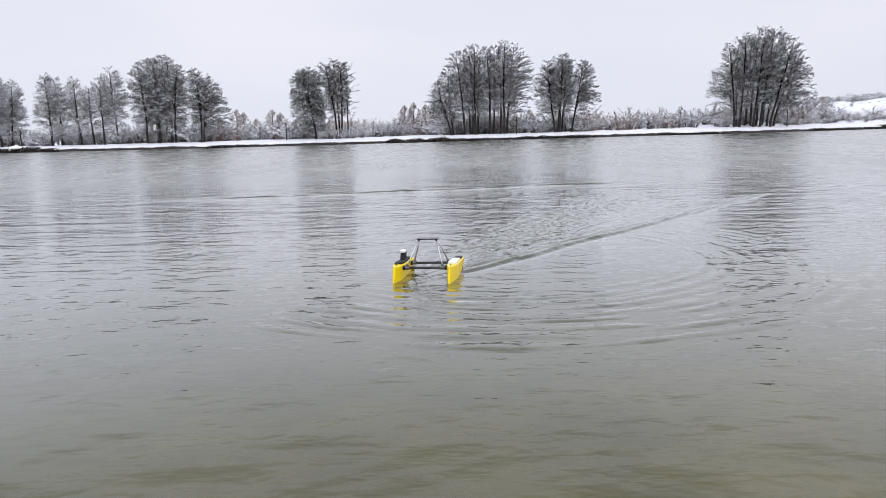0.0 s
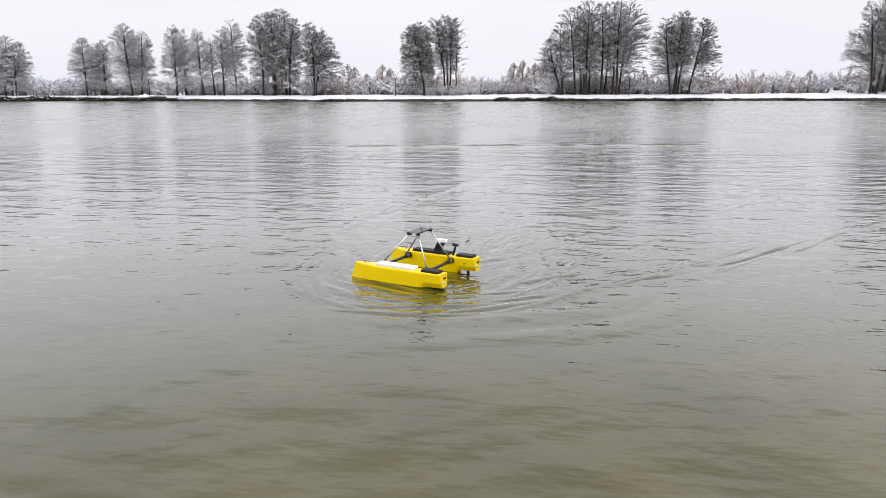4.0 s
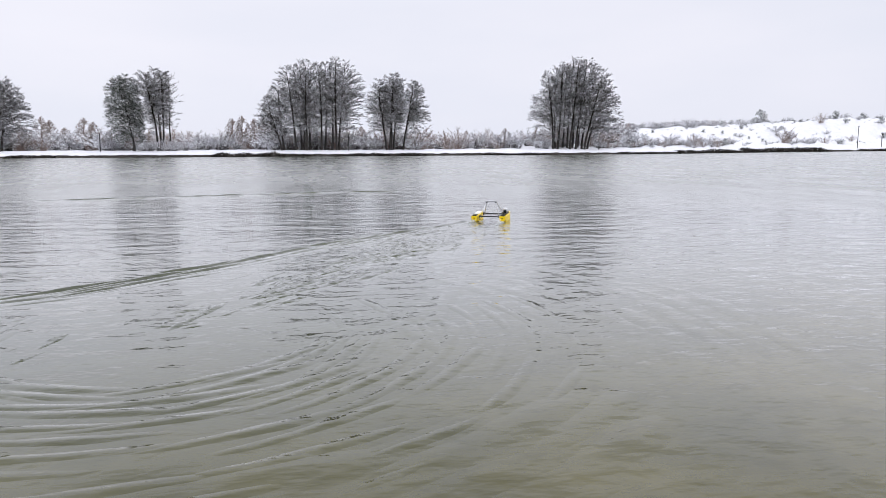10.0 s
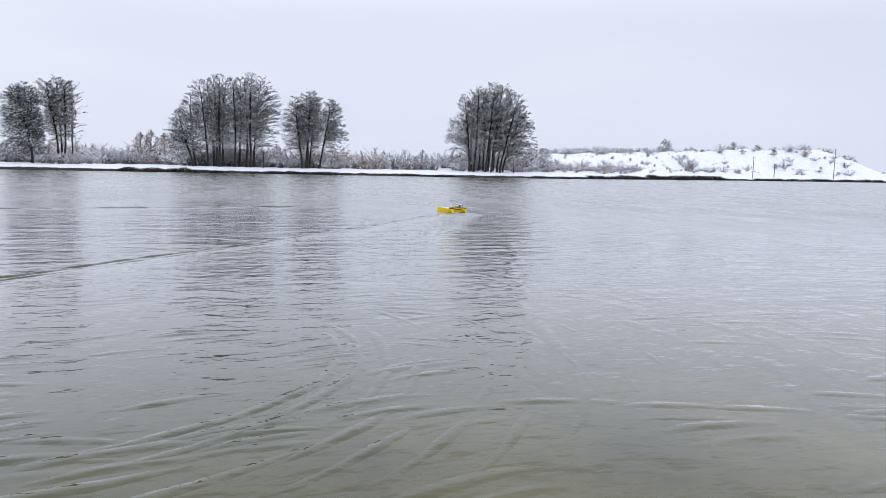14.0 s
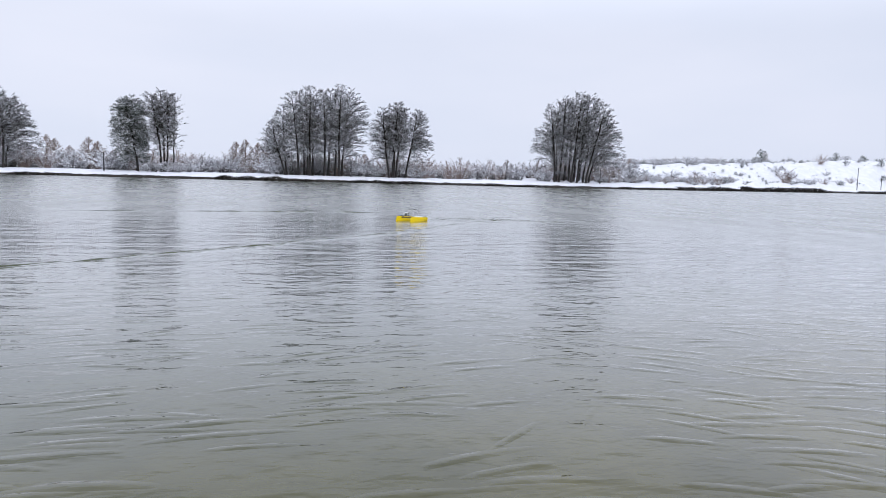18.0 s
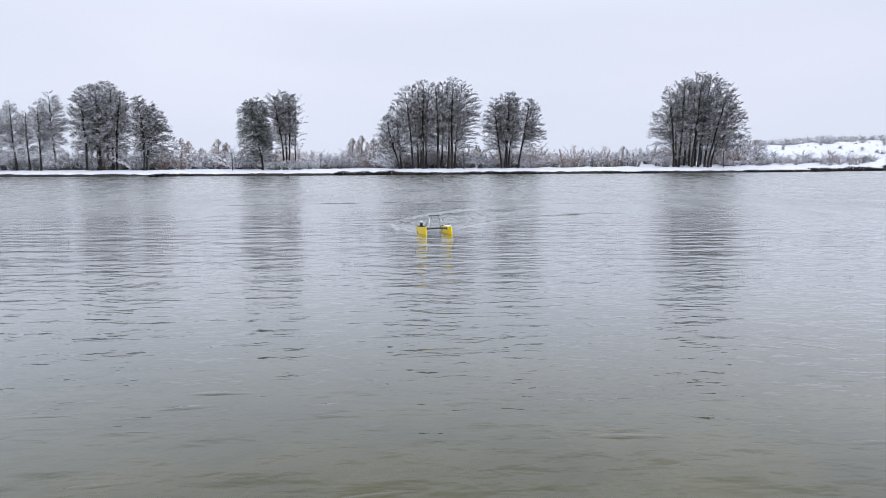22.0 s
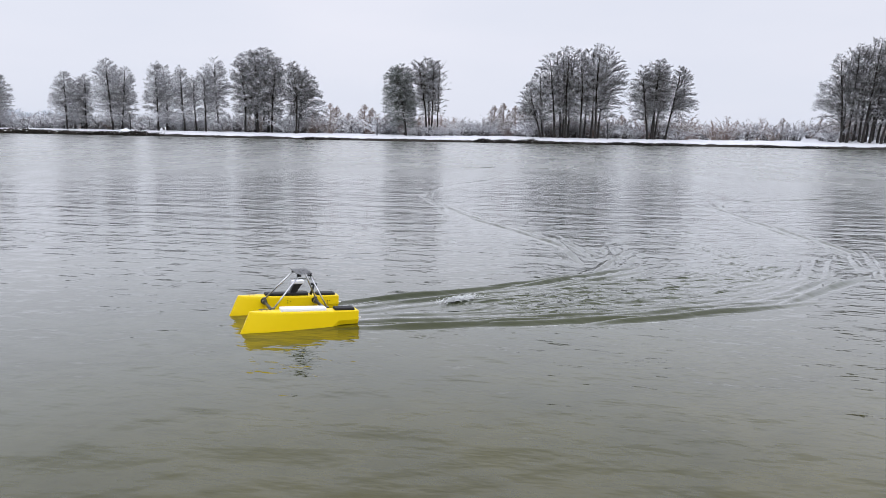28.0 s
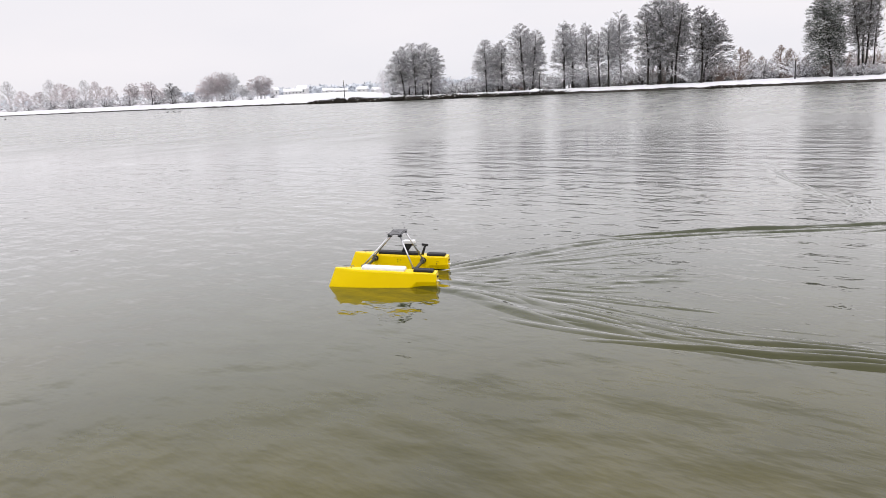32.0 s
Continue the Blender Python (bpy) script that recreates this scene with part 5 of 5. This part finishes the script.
def boat_pose(x, y, heading, bow, heel):
    return pose(x, y, 0.0, 0, 0, heading) @ pose(0, 0, 0, -heel, -bow, 0)


# ---- the wake: low ridges of water that rise behind the boat, spread and sink back ----
def ridge_mesh(seed, length, crests, spread, height, bend=0.0, rough=0.3):
    """Wave crests side by side: crests gives how far behind the first each lies and how high it is; the rim dips below the surface."""
    near, far = -3.0 * spread, crests[-1][0] + 3.0 * spread
    n, m = max(12, int(length * 9)), max(10, int((far - near) / spread * 2.6))
    verts, faces = [], []
    for i in range(n + 1):
        u = 2 * i / n - 1
        ends = (1 - u * u) ** 1.2
        for j in range(m + 1):
            y = near + (far - near) * j / m
            x = u * length / 2
            wob = spread * (0.9 * noise.noise((x * 0.8, seed * 3.7, y)) + 0.35 * noise.noise((x * 2.6, seed * 1.9, y * 2)))
            hump = 0.0
            for k, (back, high) in enumerate(crests):
                lift = high * max(0.15, 1 + rough * 1.5 * noise.noise((x * 1.1, k * 5.3, seed)))
                hump += lift * math.exp(-((y - back + wob) / spread) ** 2)
            hump += rough * 0.28 * noise.noise((x * 4.5, y * 9.0, seed + 4)) * min(1, hump * 2)
            rim = min(1.0, (y - near) / spread, (far - y) / spread)
            verts.append((x, -y - bend * u * u, height * max(0.0, hump) * ends - 0.003 * (1 - rim) - 0.003 * u ** 8 - 0.0012))
    for i in range(n):
        for j in range(m):
            a = i * (m + 1) + j
            faces.append((a, a + 1, a + m + 2, a + m + 1))
    return verts, faces


def chop_mesh(seed, length, width, height, grain):
    """A patch of small broken ripples that fades into the flat water round it."""
    n, m = int(length * 26), int(width * 36)
    verts, faces = [], []
    for i in range(n + 1):
        for j in range(m + 1):
            u, v = 2 * i / n - 1, 2 * j / m - 1
            x, y = u * length / 2, v * width / 2
            fade = max(0.0, 1 - u * u) * max(0.0, 1 - v * v)
            z = noise.noise((x * grain * 0.16, y * grain * 0.8, seed)) + 0.45 * noise.noise((x * grain * 0.45, y * grain * 1.7, seed + 7))
            verts.append((x, y, height * max(0.0, 0.25 + z) * fade - 0.003 * (1 - fade) ** 4 - 0.0012))
    for i in range(n):
        for j in range(m):
            a = i * (m + 1) + j
            faces.append((a, a + m + 1, a + m + 2, a + 1))
    return verts, faces


WAKE = thing("boat_wake", Matrix(), "spreading ripples and wash left on the water by the boat", "wake", kind="stuff")
RIDGE = {
    "bow": (3.8, [(0.0, 1.0), (0.24, 0.7), (0.47, 0.35)], 0.068, 0.046, 0.0, 0.5),
    "train": (3.2, [(0.0, 1.0), (0.19, 0.8), (0.40, 0.5)], 0.062, 0.019, 0.0, 0.55),
    "arm": (1.7, [(0.0, 1.0), (0.30, 0.65)], 0.085, 0.026, 0.0, 0.35),
    "inner": (1.5, [(0.0, 1.0), (0.20, 0.7)], 0.055, 0.016, 0.0, 0.6),
    "soft": (2.8, [(0.0, 1.0), (0.42, 0.6)], 0.13, 0.018, 0.0, 0.4),
    "arc": (2.3, [(0.0, 1.0)], 0.075, 0.0145, 0.16, 0.55),
    "swell": (2.8, [(0.0, 1.0)], 0.16, 0.0105, 0.2, 0.7),
    "old": (2.2, [(0.0, 0.8), (0.32, 1.0), (0.62, 0.5)], 0.10, 0.016, 0.16, 0.7),
    "ripple": (1.4, [(0.0, 1.0), (0.30, 0.8)], 0.07, 0.0098, 0.10, 0.9),
    "line": (9.0, [(0.0, 1.0)], 0.11, 0.050, 0.3, 0.5),
}
CHOP = {"chop": (2.2, 1.1, 0.050, 10.0), "wrinkle": (2.6, 1.1, 0.024, 9.0)}
TALL = {**{k: v[3] for k, v in RIDGE.items()}, **{k: v[2] for k, v in CHOP.items()}}
RIDGE_DATA = {}
WAVES = []


def wave(kind, born, life, x, y, turn, vx, vy, sink=0.0):
    """One ridge: it rises at born, travels at vx, vy and has sunk back after life seconds."""
    if born + life < 0.5:
        return
    key = (kind, len(WAVES) % 4)
    if key not in RIDGE_DATA:
        shape = chop_mesh(key[1] + 2.7, *CHOP[kind]) if kind in CHOP else ridge_mesh(key[1] + 1.3, *RIDGE[kind])
        ob = mesh_object("ripple_ridge", *shape, CHURNED if kind == "chop" else WATER, WAKE, smooth=True)
        RIDGE_DATA[key] = ob.data
    else:
        ob = new("ripple_ridge", RIDGE_DATA[key])
        ob.parent = WAKE
    tall = TALL[kind]
    low, top = -1.4 * tall - 0.004, -sink * tall * (4 if kind in CHOP else 14)
    rows = []
    for t, z in ((0.0, None), (born, low), (born + 0.35, top), (born + 0.3 * life, top - 0.2 * tall), (born + 0.65 * life, top - 0.5 * tall), (born + life, low)):
        if z is None:
            if born > 0.05:
                rows.append((0.0, pose(x, y, low, 0, 0, turn)))
            continue
        s = t - born
        if t < 0.0 or (rows and t <= rows[-1][0]):
            continue
        rows.append((t, pose(x + vx * s, y + vy * s, z, 0, 0, turn)))
    if rows[0][0] > 0.0:
        s = -born
        rows.insert(0, (0.0, pose(x + vx * s, y + vy * s, top, 0, 0, turn)))
    keep = [r for r in rows if r[0] <= 32.0]
    if keep[-1][0] < 32.0:
        last = keep[-1][1]
        if len(keep) < len(rows):
            (t0, m0), (t1, m1) = keep[-1], rows[len(keep)]
            f = (32.0 - t0) / (t1 - t0)
            last = Matrix.Translation(m0.translation.lerp(m1.translation, f)) @ m0.to_quaternion().to_matrix().to_4x4()
        keep.append((32.0, last))
    WAVES.append((ob, keep))


def plan_wake():
    g = random.Random(8)
    t = -5.0
    while t < 31.7:
        x, y, head, _, _ = boat_at(t)
        x1, y1, *_ = boat_at(t - 0.4)
        x2, y2, *_ = boat_at(t + 0.4)
        vx, vy = (x2 - x1) / 0.8, (y2 - y1) / 0.8
        v = math.hypot(vx, vy)
        if v > 0.5:
            h = math.atan2(vy, vx)
            fast = v > 1.2
            for side in (-1, 1):
                n = h + side * math.pi / 2
                spread = 0.25 if v < 1.0 and t < 25 else 0.42 if v < 1.0 else 0.47 if t > 26.6 else 0.42 if t > 25 else 0.62
                lean = math.asin(min(0.8, spread / v))
                weak = t < 15 and side < 0
                main = "soft" if weak else "bow" if v > 2.2 else "train" if fast else "arm"
                hold = 16.0 if 6 < t < 14 and side > 0 else 13.0 if t > 15 or (side > 0) == (t > 3) else 12.0 if t > 3 else 7.0
                for back, gap, kind, life, slow in ((0.35 if fast or t < 3 else -0.35 + 0.42 * RIDGE[main][0], 0.42, main, hold, 1.0), (0.7 if fast else 1.25, 0.22, "inner", 5.0 if t < 3 else 2.5 if weak else 4.0, 0.55), (1.3, 0.36, "inner", 6.0, 0.8))[:3 if t > 26.6 else 2]:
                    turn = h - side * lean * slow
                    bx = x - 0.35 * math.cos(h) + gap * math.cos(n) - (back - 0.35) * math.cos(turn)
                    by = y - 0.35 * math.sin(h) + gap * math.sin(n) - (back - 0.35) * math.sin(turn)
                    sp = spread * slow * g.uniform(0.97, 1.03)
                    a = turn + side * math.pi / 2
                    wave(kind, t, life * g.uniform(0.9, 1.1), bx, by, math.degrees(turn) + (0 if side > 0 else 180) + g.uniform(-1.5, 1.5), sp * math.cos(a), sp * math.sin(a), g.uniform(0.0, 0.006))
            late = t > 27.5
            for k in range(4 if late else 7 if fast else 6 if t < 3 else 2):
                q, o = g.uniform(0.6, 1.9), g.gauss(0, 0.30)
                bx, by = x - q * math.cos(h) - o * math.sin(h), y - q * math.sin(h) + o * math.cos(h)
                wave("chop" if fast and not late else "wrinkle", t + 0.1, g.uniform(2.0, 3.6) if t > 26 else g.uniform(3.0, 6.0), bx, by, math.degrees(h) + g.gauss(0, 13), g.gauss(0, 0.05), g.gauss(0, 0.05), g.uniform(0.0, 0.01))
        t += 0.45 if v > 1.6 else 0.6
    # rings thrown out by the tight turn near the shore
    for k in range(11):
        phase = g.uniform(0, 24)
        for j in range(9):
            a = radians(-207 + phase + 210 * (j + 0.5) / 9 + g.uniform(-4, 4))
            born = 2.4 + 0.44 * k + g.uniform(-0.12, 0.12)
            if g.random() < 0.2:
                continue
            sp = 0.50 - 0.02 * k
            wave("arc", born, 15.5, -1.5 + 0.7 * math.cos(a), 8.0 + 0.7 * math.sin(a), math.degrees(a) - 90, sp * math.cos(a), sp * math.sin(a), g.uniform(0.0, 0.010))
    # the long waves of that turn run out ahead, towards the near shore
    for k in range(7):
        for j in range(8):
            a = radians(-84 + 118 * (j + 0.5) / 8 + g.uniform(-5, 5))
            if g.random() < 0.15:
                continue
            wave("swell", 2.0 + 0.62 * k, 16.0, -1.3 + 0.8 * math.cos(a), 8.2 + 0.8 * math.sin(a), math.degrees(a) - 90, 0.74 * math.cos(a), 0.74 * math.sin(a), g.uniform(0.0, 0.02))
    # the wash comes back from the shore and crosses the open water there
    for k in range(300):
        x, y = g.uniform(-4.5, 8.0), g.uniform(3.6, 13.0)
        turn = g.gauss(9, 9) if x < 2.5 else g.gauss(-22, 13)
        a = radians(turn + 90)
        born = g.uniform(12.9, 15.3)
        sp = g.uniform(0.12, 0.22)
        wave("ripple", born, g.uniform(8.0, 11.0), x - 4 * sp * math.cos(a), y - 4 * sp * math.sin(a), turn, sp * math.cos(a), sp * math.sin(a), g.uniform(0.0, 0.02))
    # waves of an earlier pass, running out across the pond
    for k in range(4):
        wave("line" if k < 3 else "bow", -1.0, 40.0, -7.0 + 3.6 * k, 23.3 + 0.75 * k, 12 + g.uniform(-3, 3), -0.06, 0.61, 0.002)
    for ring in range(4):
        for k in range(9):
            a = radians(-118 + 19 * k + g.uniform(-5, 5))
            r = 4.9 - 0.42 * ring
            wave("old", -3.0 + 0.4 * ring, 8.5, 0.6 + (r - 1.0) * math.cos(a), 11.5 + (r - 1.0) * math.sin(a), math.degrees(a) - 90, 0.34 * math.cos(a), 0.34 * math.sin(a), g.uniform(0.0, 0.03))


plan_wake()


# foam churned up behind each hull
def foam_patch(seed):
    g = np.random.default_rng(seed)
    bm = bmesh.new()
    for i in range(900):
        u = 1.7 * g.random() ** 1.7
        r = g.uniform(0.003, 0.0095) * (1 - 0.3 * u)
        m = Matrix.Translation((-0.7 * u, g.normal(0, 0.03 + 0.05 * u), g.uniform(-0.004, 0.012) + 0.075 * g.random() ** 3 * max(0, 1 - 1.6 * abs(u - 0.25)))) @ Matrix.Diagonal((g.uniform(1.2, 2.6), 1, 0.55, 1))
        bmesh.ops.create_icosphere(bm, subdivisions=1, radius=r, matrix=m)
    return bm


WASH = thing("propeller_wash", Matrix(), "white foam churned up close behind the hulls", "foam", kind="stuff")
for k, y in enumerate((HULL_Y, -HULL_Y)):
    ob = part("foam", foam_patch(60 + k), FOAM, WASH, "", True)
    ob.location = (-0.62, y, 0.0)


def foam_line():
    """Foam on a breaking crest where the two wakes meet."""
    g = np.random.default_rng(77)
    bm = bmesh.new()
    for i in range(800):
        u = g.normal(0, 0.22)
        r = g.uniform(0.003, 0.010) * max(0.3, 1 - abs(u))
        m = Matrix.Translation((0.73 * u, g.normal(0, 0.035), g.uniform(0.015, 0.055))) @ Matrix.Diagonal((g.uniform(1.2, 2.8), 1.2, 0.6, 1))
        bmesh.ops.create_icosphere(bm, subdivisions=1, radius=r, matrix=m)
    return bm


CREST_FOAM = part("breaking_foam", foam_line(), FOAM, None, "", True)
tagged(CREST_FOAM, "white foam on a small breaking crest of the wake", "foam", kind="stuff")


def motions():
    walk(CREST_FOAM, [(0.0, pose(0.34, 8.97, -0.12, 0, 0, 48)), (26.9, pose(0.34, 8.97, -0.12, 0, 0, 48)), (27.4, pose(0.34, 8.97, 0.0, 0, 0, 48)), (28.0, pose(-1.09, 8.46, 0.0, 0, 0, 48)), (28.7, pose(-1.09, 8.46, -0.12, 0, 0, 48)), (32.0, pose(-1.09, 8.46, -0.12, 0, 0, 48))])
    walk(BOAT, [(c[0], boat_pose(*c[1:])) for c in COURSE])
    rows = []
    for c in COURSE:
        t, x, y, head = c[:4]
        thrust = 6.5 <= t <= 13.6 or 20.5 <= t <= 27.4 or t <= 0.5
        rows.append((t, pose(x, y, 0.0 if thrust else -0.08, 0, 0, head)))
    walk(WASH, rows)
    for ob, keep in WAVES:
        walk(ob, keep)


motions()
